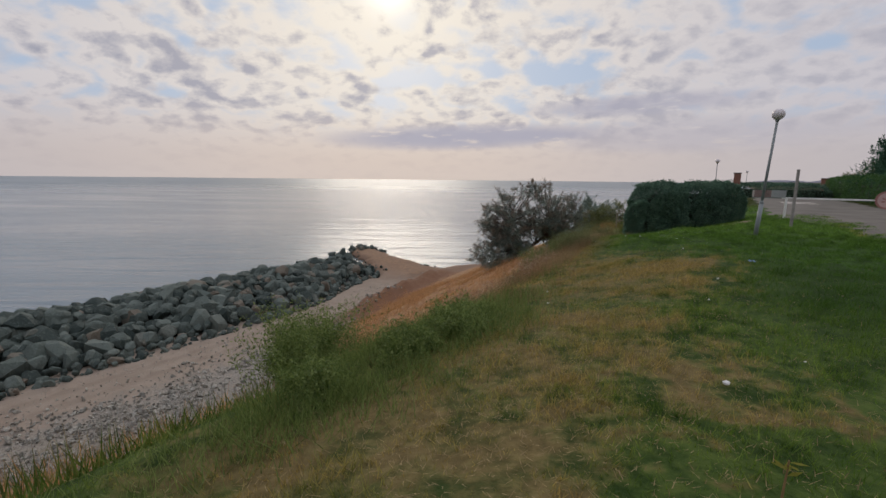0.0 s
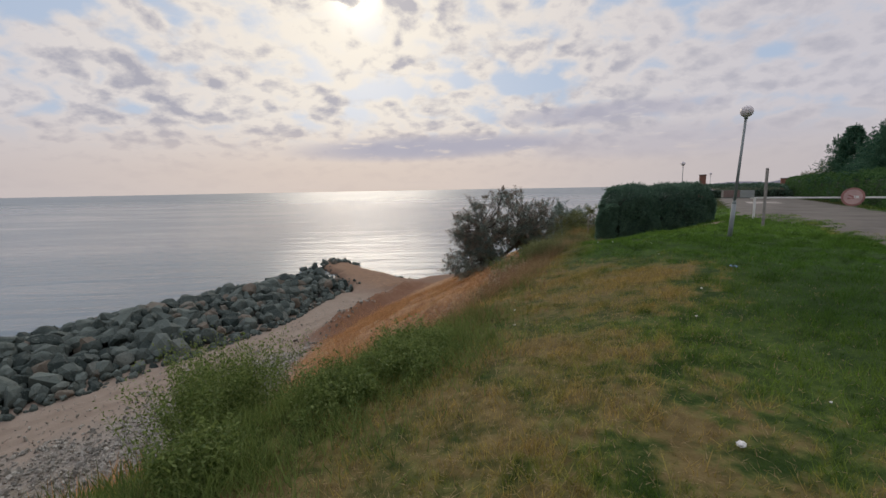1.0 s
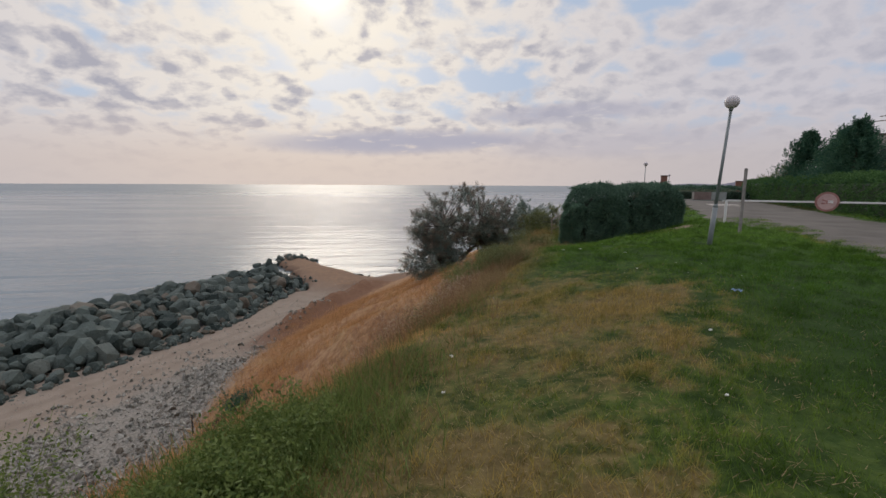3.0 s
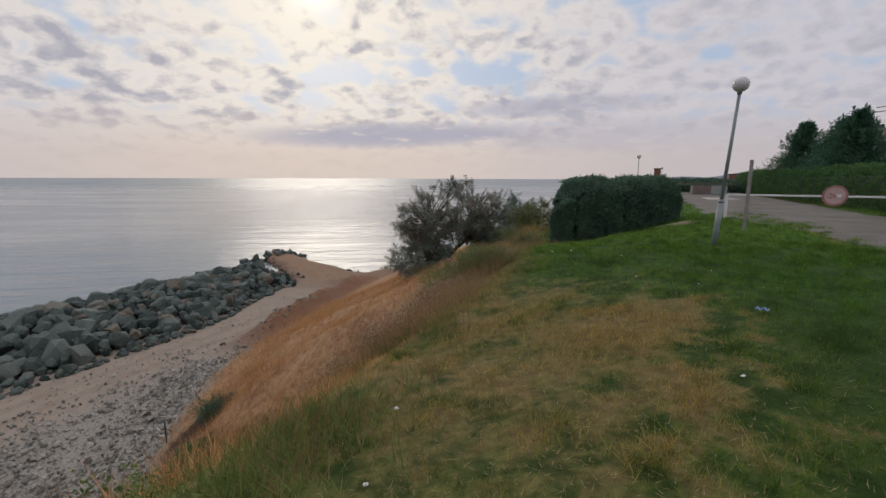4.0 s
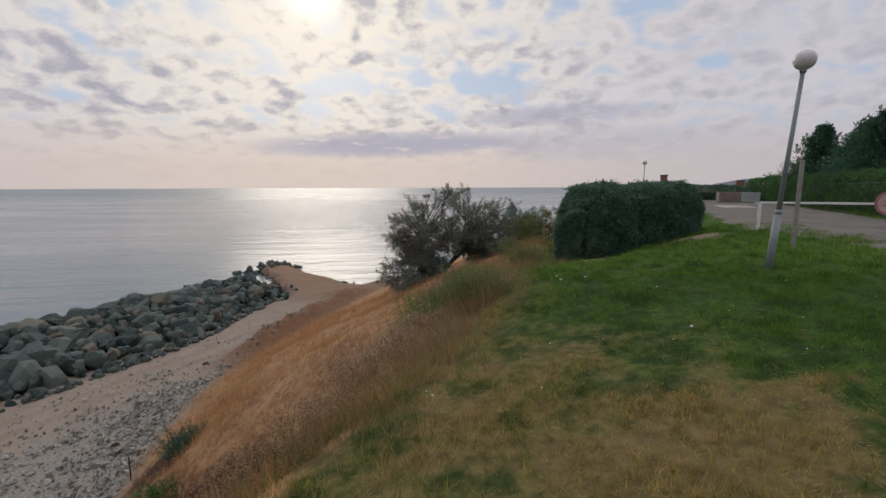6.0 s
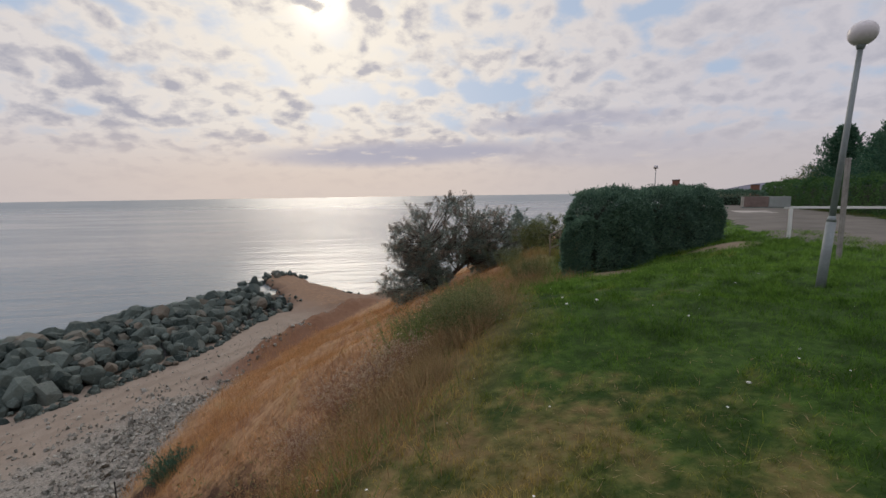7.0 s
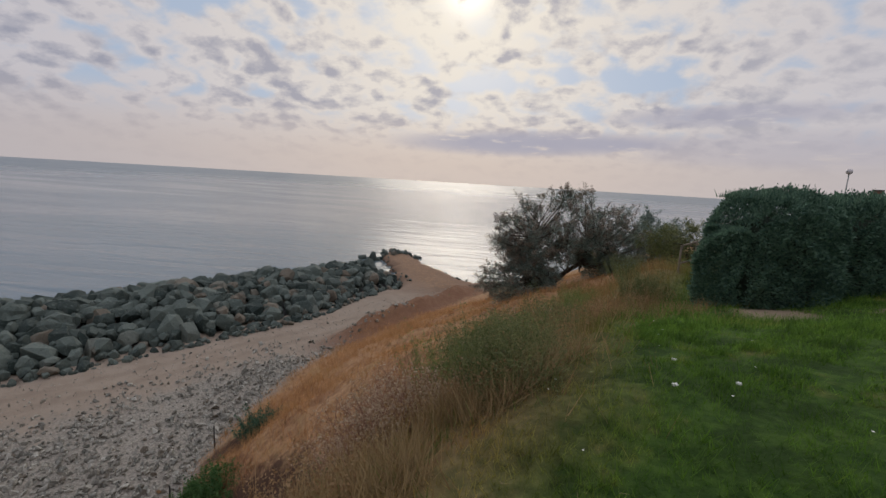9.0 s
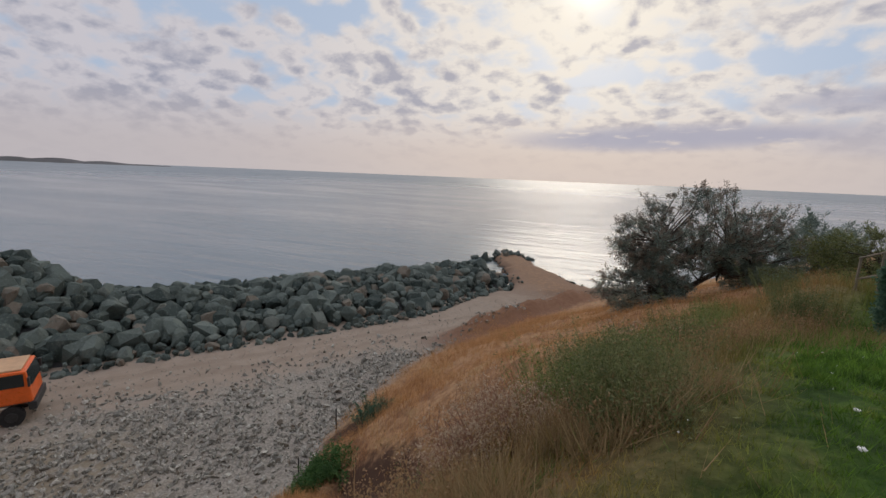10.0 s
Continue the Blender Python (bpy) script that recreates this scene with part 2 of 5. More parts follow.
def turf_colour(k, pos):
    """Lawn and slope growth: green and straw-dry patches, as they lie on the bluff, with haze painted into the farther
    green.
    """
    a, b, z = plan_coords(k, pos)
    n1, n2, n3 = k.noise(pos, 0.55, 5.0, 0.62, 0.6), k.noise(pos, 2.4, 6.0, 0.66), k.noise(pos, 9.0, 4.0, 0.6)
    ragged = k.math("ADD", b, k.math("ADD", k.math("MULTIPLY", k.math("SUBTRACT", n1, 0.5), 2.0), k.math("MULTIPLY", k.math("SUBTRACT", n2, 0.5), 1.6)))
    strip = k.math("MULTIPLY", k.span(ragged, -4.6, -2.4), k.span(b, 0.6, -0.8))
    strip = k.math("MULTIPLY", strip, k.span(a, 3.8, 0.5))
    dry = k.math("ADD", k.math("ADD", k.math("MULTIPLY", n1, 0.75), k.math("MULTIPLY", n2, 0.75)), k.math("MULTIPLY", strip, 0.24))
    worn = k.math("MULTIPLY", k.math("MULTIPLY", k.span(a, 0.5, 2.0), k.span(a, 4.2, 2.8)), k.math("MULTIPLY", k.span(b, -4.0, -2.8), k.span(b, -0.2, -1.2)))
    dry = k.math("ADD", dry, k.math("MULTIPLY", worn, 0.08))
    verge = k.math("MULTIPLY", k.span(b, -5.7, -6.7), k.span(b, -8.5, -7.6))
    dry = k.math("ADD", dry, k.math("MULTIPLY", verge, 0.24))
    dry = k.math("SUBTRACT", dry, k.span(ragged, -2.7, -4.3, 0.0, 0.18))
    dry = k.span(dry, 0.80, 1.06)
    green = k.mix(k.span(n3, 0.3, 0.7), (0.046, 0.084, 0.016), (0.105, 0.148, 0.032))
    green = k.mix(k.math("MULTIPLY", k.math("MULTIPLY", k.span(ragged, -2.7, -4.6), k.span(a, 9.0, 3.0, 0.55, 1.0)), 0.9), green, (0.029, 0.068, 0.012))
    green = k.mix(k.span(a, 0.8, 3.2, 0.0, 0.8), green, k.mix(k.span(n3, 0.3, 0.7), (0.025, 0.066, 0.010), (0.064, 0.134, 0.020)))
    green = k.mix(k.math("MULTIPLY", k.span(a, -0.5, -3.0, 0.0, 0.5), k.span(a, -7.0, -4.5)), green, k.mix(k.span(n3, 0.3, 0.7), (0.060, 0.105, 0.020), (0.150, 0.205, 0.045)))
    # greens mixed paler from a = 5.5 on: haze put into the colour
    green = k.mix(k.span(a, 5.5, 9.5, 0.0, 0.8), green, k.mix(k.span(n3, 0.3, 0.7), (0.055, 0.115, 0.022), (0.125, 0.215, 0.048)))
    green = k.mix(k.span(n2, 0.54, 0.38, 0.0, 0.8), green, (0.022, 0.050, 0.009))
    straw = k.mix(k.span(n3, 0.3, 0.7), (0.135, 0.100, 0.039), (0.30, 0.218, 0.096))
    straw = k.mix(k.span(n2, 0.45, 0.62, 0.0, 0.45), straw, (0.195, 0.130, 0.060))
    lawn = k.mix(k.math("MULTIPLY", dry, 0.85), green, straw)
    rust = k.mix(k.span(n2, 0.35, 0.65), (0.235, 0.130, 0.066), (0.42, 0.260, 0.142))
    rust = k.mix(k.math("MULTIPLY", k.span(n1, 0.52, 0.66), 0.6), rust, (0.34, 0.235, 0.115))
    rust = k.mix(k.math("MULTIPLY", k.span(n1, 0.46, 0.34), 0.55), rust, (0.175, 0.085, 0.050))
    upper = k.math("MULTIPLY", k.span(b, 7.5, 4.2), k.span(a, 0.5, 4.0))
    olive = k.mix(k.span(n3, 0.35, 0.65), (0.085, 0.088, 0.030), (0.215, 0.170, 0.075))
    rust = k.mix(k.math("MULTIPLY", upper, k.span(n2, 0.36, 0.56, 0.10, 0.9)), rust, olive)
    edge = k.math("ADD", b, k.math("MULTIPLY", k.math("SUBTRACT", n2, 0.5), 2.2))
    late = k.math("SUBTRACT", k.span(a, 4.0, 10.0, 0.0, 1.55), k.span(a, 0.5, 3.0, 0.0, 0.5))
    edge = k.math("SUBTRACT", k.math("SUBTRACT", edge, late), k.span(a, -3.0, -6.0, 0.0, 1.3))
    far = k.math("MULTIPLY", k.span(a, 20.0, 30.0), k.span(b, 1.0, -2.0))
    lawn = k.mix(k.math("MULTIPLY", far, 0.85), lawn, (0.055, 0.058, 0.030))
    return k.mix(k.span(edge, -0.7, 0.7), lawn, rust), (a, b, z, n1, n2, n3)


def make_ground_material():
    m, k = material("ground")
    pos = where(k)
    turf, (a, b, z, n1, n2, n3) = turf_colour(k, pos)
    n4 = k.noise(pos, 24.0, 4.0, 0.65)
    sand = k.mix(k.span(n1, 0.35, 0.65), (0.265, 0.232, 0.185), (0.345, 0.308, 0.250))
    sand = k.mix(k.span(n4, 0.25, 0.75), sand, (0.28, 0.21, 0.16))
    grit = k.mix(k.span(n3, 0.40, 0.60), (0.18, 0.168, 0.142), (0.33, 0.312, 0.27))
    gravel_side = k.span(k.math("ADD", b, k.math("MULTIPLY", k.math("SUBTRACT", n1, 0.5), 9.0)), 31.5, 27.5)
    beach = k.mix(k.math("MULTIPLY", gravel_side, 0.85), sand, grit)
    dirt = k.math("MULTIPLY", k.span(a, 4.0, -2.0), k.span(n2, 0.40, 0.56))
    beach = k.mix(k.math("MULTIPLY", k.math("MULTIPLY", dirt, k.span(b, 30.0, 25.0)), 0.7), beach, (0.205, 0.165, 0.105))
    # darker trodden wheel tracks
    wob = k.math("ADD", b, k.math("MULTIPLY", n1, 1.6))
    rut = k.math("ADD", k.span(k.math("ABSOLUTE", k.math("SUBTRACT", wob, 33.0)), 0.55, 0.2), k.span(k.math("ABSOLUTE", k.math("SUBTRACT", wob, 35.0)), 0.55, 0.2))
    beach = k.mix(k.math("MULTIPLY", rut, 0.25), beach, (0.16, 0.12, 0.09))
    soil = k.mix(n2, (0.13, 0.065, 0.040), (0.24, 0.135, 0.085))
    bare = k.span(k.math("ADD", z, k.math("MULTIPLY", n2, 1.6)), 1.3, 0.2)
    beach = k.mix(k.math("MULTIPLY", k.span(a, 36.0, 48.0), 0.85), beach, (0.215, 0.135, 0.088))
    low = k.mix(k.span(z, 0.75, -0.25), soil, beach)
    # wet rim by the water
    low = k.mix(k.span(z, -0.85, -1.15, 0.0, 0.6), low, (0.06, 0.048, 0.038))
    thatch = k.math("MULTIPLY", k.span(b, 1.5, -0.5), 0.6)
    turf = k.mix(thatch, turf, k.mix(1.0, turf, (0.62, 0.62, 0.62), "MULTIPLY"))
    col = k.mix(k.math("MAXIMUM", bare, k.math("MULTIPLY", k.span(n2, 0.62, 0.70), k.span(b, 4.0, 8.0))), turf, low)
    berm = k.math("ABSOLUTE", k.math("SUBTRACT", k.math("SUBTRACT", b, 24.9), k.math("MULTIPLY", a, 0.165)))
    berm = k.math("MULTIPLY", k.span(k.math("ADD", berm, n2), 3.6, 2.0), k.math("MULTIPLY", k.span(a, 19.0, 25.0), k.span(a, 54.0, 47.0)))
    col = k.mix(k.math("MULTIPLY", berm, 0.9), col, soil)
    # worn sandy spots on the lawn
    for wa, wb, r in ((11.1, -1.2, 1.0), (13.6, -3.7, 1.2), (12.0, -2.6, 0.5)):
        d = k.math("ADD", k.math("POWER", k.math("ABSOLUTE", k.math("SUBTRACT", a, wa)), 2.0), k.math("POWER", k.math("ABSOLUTE", k.math("MULTIPLY", k.math("SUBTRACT", b, wb), 1.3)), 2.0))
        d = k.math("ADD", k.math("SQRT", d), k.math("MULTIPLY", k.math("SUBTRACT", n2, 0.5), 0.9))
        col = k.mix(k.span(d, r, r * 0.5), col, (0.30, 0.235, 0.16))
    # bare soil of the slumped hollow, its undercut's shade mixed into the dark brown
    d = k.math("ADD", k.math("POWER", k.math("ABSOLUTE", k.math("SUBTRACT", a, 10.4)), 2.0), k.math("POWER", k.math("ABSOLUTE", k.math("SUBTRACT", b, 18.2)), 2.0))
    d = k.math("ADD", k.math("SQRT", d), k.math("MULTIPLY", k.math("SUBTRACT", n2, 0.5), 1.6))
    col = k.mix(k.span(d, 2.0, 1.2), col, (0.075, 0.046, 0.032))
    # bare soil along the gully, darkened to paint in its shadow
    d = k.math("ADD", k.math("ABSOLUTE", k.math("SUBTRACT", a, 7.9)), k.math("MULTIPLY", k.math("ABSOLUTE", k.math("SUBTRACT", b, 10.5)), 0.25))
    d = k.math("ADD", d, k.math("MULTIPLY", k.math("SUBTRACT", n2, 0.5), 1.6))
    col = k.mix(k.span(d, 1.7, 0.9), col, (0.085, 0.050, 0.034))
    h = k.math("ADD", k.math("MULTIPLY", n3, 0.6), k.math("MULTIPLY", n4, 0.4))
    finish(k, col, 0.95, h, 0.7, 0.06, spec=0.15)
    return m


def make_blade_material(name, tone, shine=0.3):
    m, k = material(name)
    pos = where(k)
    turf, _ = turf_colour(k, pos)
    r = k.add("ShaderNodeNewGeometry").outputs["Random Per Island"]
    c = k.mix(1.0, turf, k.mix(r, tone[0], tone[1]), "MULTIPLY")
    finish(k, c, 0.65, spec=shine, through_light=0.5)
    return m


def leaf_material(name, lo, hi, gloss=0.3, thin=0.42):
    m, k = material(name)
    r = k.add("ShaderNodeNewGeometry").outputs["Random Per Island"]
    n = k.noise(where(k), 0.9, 4.0)
    c = k.mix(k.span(k.math("ADD", k.math("MULTIPLY", r, 0.6), k.math("MULTIPLY", n, 0.6)), 0.25, 0.95), lo, hi)
    finish(k, c, 0.6, spec=gloss, through_light=thin)
    return m


def make_stone_material(name, dark, light):
    m, k = material(name)
    p = k.add("ShaderNodeTexCoord").outputs["Object"]
    r = k.add("ShaderNodeObjectInfo").outputs["Random"]
    i = k.add("ShaderNodeNewGeometry").outputs["Random Per Island"]
    pos = where(k)
    n1, n2 = k.noise(pos, 1.1, 5.0, 0.6), k.noise(pos, 6.0, 6.0, 0.65)
    pick = k.math("FRACT", k.math("ADD", k.math("MULTIPLY", r, 7.3), k.math("MULTIPLY", i, 5.1)))
    c = k.mix(pick, dark, light)
    c = k.mix(k.span(pick, 0.86, 0.96), c, (0.155, 0.132, 0.100))
    c = k.mix(k.math("MULTIPLY", k.span(n1, 0.5, 0.72), 0.5), c, (0.085, 0.10, 0.085))
    c = k.mix(k.math("MULTIPLY", k.span(n2, 0.52, 0.75), 0.5), c, tuple(v * 1.6 for v in light))
    c = k.mix(k.math("MULTIPLY", k.span(n2, 0.44, 0.3), 0.5), c, tuple(v * 0.5 for v in dark))
    finish(k, c, 0.82, k.math("ADD", n2, k.math("MULTIPLY", n1, 0.5)), 0.8, 0.12, spec=0.35)
    return m


def make_sea_material():
    m, k = material("sea_water")
    pos = where(k)
    long_swell = k.noise(k.stretch(pos, (0.045, 0.20, 1), 0.12), 1.0, 3.0, 0.5, 0.6)
    chop = k.noise(k.stretch(pos, (0.35, 1.1, 1), 0.2), 1.0, 5.0, 0.62, 0.5)
    ripple = k.noise(k.stretch(pos, (1.6, 3.6, 1), -0.1), 1.0, 4.0, 0.6)
    streak = k.noise(k.stretch(pos, (0.008, 0.035, 1), 0.05), 1.0, 4.0, 0.55, 0.4)
    h = k.math("ADD", k.math("ADD", k.math("MULTIPLY", long_swell, 2.8), k.math("MULTIPLY", chop, 0.42)), k.math("MULTIPLY", ripple, 0.10))
    c = k.mix(streak, (0.116, 0.157, 0.180), (0.160, 0.200, 0.218))
    # sheltered water by the shore, wind-roughened water far out
    x, y, z = k.xyz(pos)
    open_sea = k.span(k.math("SQRT", k.math("ADD", k.math("MULTIPLY", x, x), k.math("MULTIPLY", y, y))), 120.0, 1200.0, 0.0, 0.15)
    rough = k.math("ADD", k.span(streak, 0.35, 0.65, 0.13, 0.23), open_sea)
    s = finish(k, c, rough, h, 0.5, 0.26, spec=0.5)
    s.inputs["IOR"].default_value = 1.33
    s.inputs["Specular Tint"].default_value = (0.94, 0.95, 0.97, 1)
    return m


def make_brick_material():
    m, k = material("brick_block")
    n = k.noise(k.add("ShaderNodeTexCoord").outputs["Object"], 9.0, 5.0)
    finish(k, k.mix(n, (0.16, 0.075, 0.055), (0.30, 0.15, 0.105)), 0.9, n, 0.4, 0.02)
    return m


M = {
    "ground": make_ground_material(), "sea": make_sea_material(),
    "lawn": make_blade_material("lawn_blades", ((1.25, 1.3, 0.9), (2.4, 2.3, 1.9))),
    "straw": make_blade_material("dry_blades", ((1.0, 0.98, 0.85), (1.8, 1.7, 1.5))),
    "rock": make_stone_material("armour_stone", (0.022, 0.036, 0.032), (0.145, 0.178, 0.156)),
    "pebble": make_stone_material("beach_stone", (0.155, 0.150, 0.128), (0.48, 0.463, 0.40)),
    "asphalt": plain("worn_asphalt", (0.135, 0.122, 0.102), 0.9, 0, 0.3, 0.7, 0.5),
    "hedge": leaf_material("hedge_leaf", (0.058, 0.118, 0.088), (0.150, 0.250, 0.165)),
    "hedge_green": leaf_material("bright_hedge_leaf", (0.036, 0.100, 0.030), (0.110, 0.215, 0.066)),
    "conifer": leaf_material("conifer_spray", (0.028, 0.088, 0.060), (0.085, 0.175, 0.100)),
    "tamarisk": leaf_material("tamarisk_spray", (0.115, 0.170, 0.150), (0.290, 0.345, 0.280)),
    "tamarisk_tip": leaf_material("tamarisk_seed_spray", (0.160, 0.145, 0.118), (0.330, 0.270, 0.205)),
    "seed_head": leaf_material("bleached_seed_head", (0.33, 0.25, 0.17), (0.58, 0.47, 0.34)),
    "russet": leaf_material("russet_stalk", (0.17, 0.085, 0.058), (0.33, 0.19, 0.13)),
    "blue_plastic": plain("faded_blue_plastic", (0.16, 0.26, 0.42), 0.4, 0, 0.15, 20.0, 0.1),
    "pale_straw": leaf_material("pale_straw", (0.22, 0.155, 0.075), (0.40, 0.30, 0.16)),
    "yellow_leaf": leaf_material("yellow_leaf", (0.18, 0.20, 0.02), (0.30, 0.28, 0.04)),
    "olive": leaf_material("olive_leaf", (0.078, 0.105, 0.036), (0.215, 0.230, 0.095)),
    "weed": leaf_material("weed_leaf", (0.080, 0.130, 0.030), (0.215, 0.275, 0.080)),
    "dead_weed": leaf_material("withered_stem", (0.20, 0.115, 0.055), (0.40, 0.27, 0.14)),
    "twig": plain("hedge_core", (0.028, 0.042, 0.026), 0.95, 0, 0.4, 4.0, 0.6),
    "bark": plain("bark", (0.065, 0.048, 0.036), 0.95, 0, 0.4, 9.0, 0.8),
    "lamp_metal": plain("grey_painted_steel", (0.23, 0.26, 0.26), 0.5, 0.1, 0.2, 3.0, 0.15),
    "globe": plain("opal_globe", (0.62, 0.58, 0.58), 0.25, 0, 0.06, 2.0, 0.02, 0.5),
    "white_paint": plain("chalky_white_paint", (0.72, 0.72, 0.69), 0.55, 0, 0.12, 4.0, 0.1),
    "post": plain("weathered_concrete", (0.26, 0.245, 0.225), 0.9, 0, 0.3, 5.0, 0.4),
    "red": plain("faded_red_paint", (0.34, 0.165, 0.145), 0.6, 0, 0.2, 5.0, 0.1),
    "sign_face": plain("faded_sign_face", (0.52, 0.36, 0.33), 0.5, 0, 0.15, 5.0, 0.1),
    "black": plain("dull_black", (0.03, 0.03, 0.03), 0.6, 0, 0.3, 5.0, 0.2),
    "brick": make_brick_material(),
    "faded_panel": plain("faded_brown_red_paint", (0.20, 0.145, 0.13), 0.8, 0, 0.25, 4.0, 0.2),
    "roof": plain("dark_roofing", (0.10, 0.075, 0.06), 0.9, 0, 0.3, 2.0, 0.4),
    "grey_wall": plain("grey_render", (0.30, 0.32, 0.31), 0.9, 0, 0.15, 1.2, 0.2),
    "slab": plain("pale_concrete", (0.40, 0.37, 0.33), 0.9, 0, 0.15, 2.0, 0.2),
    "render_wall": plain("pale_wall", (0.50, 0.46, 0.41), 0.85, 0, 0.15, 1.2, 0.2),
    "ochre_wall": plain("cream_wall", (0.58, 0.48, 0.36), 0.85, 0, 0.15, 0.8, 0.2),
    "wood": plain("grey_wood", (0.24, 0.20, 0.15), 0.85, 0, 0.3, 5.0, 0.4),
    "orange": plain("orange_truck_paint", (0.72, 0.13, 0.02), 0.35, 0, 0.12, 1.5, 0.03, 0.5),
    "tan_roof": plain("tan_truck_paint", (0.52, 0.33, 0.19), 0.7, 0, 0.15, 2.0, 0.05),
    "tyre": plain("rubber", (0.022, 0.022, 0.022), 0.85, 0, 0.3, 8.0, 0.3),
    "steel": plain("dusty_steel", (0.22, 0.21, 0.20), 0.6, 0.5, 0.3, 4.0, 0.2),
    "glass": plain("dark_window", (0.02, 0.024, 0.026), 0.12, 0, 0.2, 2.0, 0.0, 0.6),
    "litter": plain("white_litter", (0.78, 0.77, 0.74), 0.7, 0, 0.1, 20.0, 0.2),
    "far_land": plain("far_land", (0.115, 0.115, 0.115), 1.0, 0, 0.3, 0.004, 0.0),
    "far_hill": plain("far_hill", (0.20, 0.20, 0.24), 1.0, 0, 0.15, 0.004, 0.0),
}


# ---------- building helpers ----------
def mesh_np(name, verts, faces, mat, smooth=False):
    """A mesh from arrays; all faces have the same number of corners."""
    me = bpy.data.meshes.new(name)
    verts, faces = np.asarray(verts, np.float32), np.asarray(faces, np.int32)
    n, c = faces.shape
    me.vertices.add(len(verts)), me.loops.add(n * c), me.polygons.add(n)
    me.vertices.foreach_set("co", verts.ravel())
    me.loops.foreach_set("vertex_index", faces.ravel())
    me.polygons.foreach_set("loop_start", np.arange(0, n * c, c, dtype=np.int32))
    me.polygons.foreach_set("use_smooth", np.full(n, smooth))
    me.update(calc_edges=True)
    me.materials.append(mat)
    return me


def under(ob, parent):
    if parent is not None:
        ob.parent = parent
        ob.matrix_parent_inverse = Matrix.Identity(4)
    return ob


def part(name, bm, mat, parent=None, label="", smooth=False):
    me = bpy.data.meshes.new(name)
    bm.to_mesh(me)
    bm.free()
    me.materials.append(mat)
    if smooth:
        me.shade_smooth()
    ob = under(new(name, me), parent)
    return tagged(ob, label) if label else ob


def np_part(name, verts, faces, mat, parent=None, label="", smooth=False):
    ob = under(new(name, mesh_np(name, verts, faces, mat, smooth)), parent)
    return tagged(ob, label) if label else ob


def thing(name, m, label, category, group="", kind=""):
    ob = new(name)
    ob.empty_display_size = 0.2
    ob.matrix_world = m
    return tagged(ob, label, category, group, kind)


def box(bm, size, at=(0, 0, 0), bevel=0.0, turn=None):
    m = Matrix.Translation(at) @ (turn.to_4x4() if turn else Matrix()) @ Matrix.Diagonal((*size, 1))
    made = bmesh.ops.create_cube(bm, size=1.0, matrix=m)["verts"]
    if bevel:
        edges = list({e for v in made for e in v.link_edges})
        bmesh.ops.bevel(bm, geom=edges, offset=bevel, segments=2, affect="EDGES", profile=0.6)
    return bm


def tube(bm, a, b, r1, r2, sides=10):
    a, b = Vector(a), Vector(b)
    m = Matrix.Translation((a + b) / 2) @ (b - a).to_track_quat("Z", "Y").to_matrix().to_4x4()
    bmesh.ops.create_cone(bm, cap_ends=True, segments=sides, radius1=r1, radius2=r2, depth=(b - a).length, matrix=m)
    return bm


def ball(bm, at, r, flat=1.0, u=20, v=12):
    bmesh.ops.create_uvsphere(bm, u_segments=u, v_segments=v, radius=r, matrix=Matrix.Translation(at) @ Matrix.Diagonal((1, 1, flat, 1)))
    return bm


def on_ground(a, b, dz=0.0):
    x, y = W(a, b)
    return Vector((x, y, float(height(a, b)) + dz))


def tangled(n):
    v = rng.normal(size=(n, 3))
    return v / np.linalg.norm(v, axis=1)[:, None]


def leaves(points, size, aspect=2.2, droop=0.0, out=None):
    """A small pointed leaf (two triangles) at each point, facing all ways."""
    n = len(points)
    u = tangled(n) if out is None else out + 0.8 * tangled(n)
    u[:, 2] -= droop
    u /= np.linalg.norm(u, axis=1)[:, None]
    s = np.cross(u, tangled(n))
    s /= np.linalg.norm(s, axis=1)[:, None] + 1e-9
    ln = size * rng.uniform(0.6, 1.4, (n, 1))
    half = ln / aspect / 2
    mid = points + u * ln * 0.5
    verts = np.stack([points, mid + s * half, points + u * ln, mid - s * half], 1).reshape(-1, 3)
    i = np.arange(n)[:, None] * 4
    return verts, np.concatenate([i, i + 1, i + 2, i + 3], 1)


def blades(points, tall, wide, lean=0.35, bend=0.0):
    """Grass blades: one tapered triangle each, or two for a bent one."""
    n = len(points)
    turn = rng.uniform(0, 2 * np.pi, n)
    side = np.stack([np.cos(turn), np.sin(turn), np.zeros(n)], 1)
    h = tall * rng.uniform(0.5, 1.3, n)
    tip = points + np.stack([rng.normal(0, lean, n) * h, rng.normal(0, lean, n) * h, h], 1)
    w = (wide * rng.uniform(0.6, 1.3, n))[:, None]
    verts = np.stack([points - side * w / 2, points + side * w / 2, tip], 1).reshape(-1, 3)
    i = np.arange(n)[:, None] * 3
    return verts, np.concatenate([i, i + 1, i + 2], 1)


def scatter(n, a0, a1, b0, b1):
    a, b = rng.uniform(a0, a1, n), rng.uniform(b0, b1, n)
    return a, b


def lift(a, b, dz=-0.01):
    return np.stack([P0.x + a * AX.x + b * BX.x, P0.y + a * AX.y + b * BX.y, height(a, b) + dz], 1)


# ---------- ground, sea, distance ----------
def steps(*runs):
    return np.unique(np.concatenate([np.arange(lo, hi, s) for lo, hi, s in runs]))


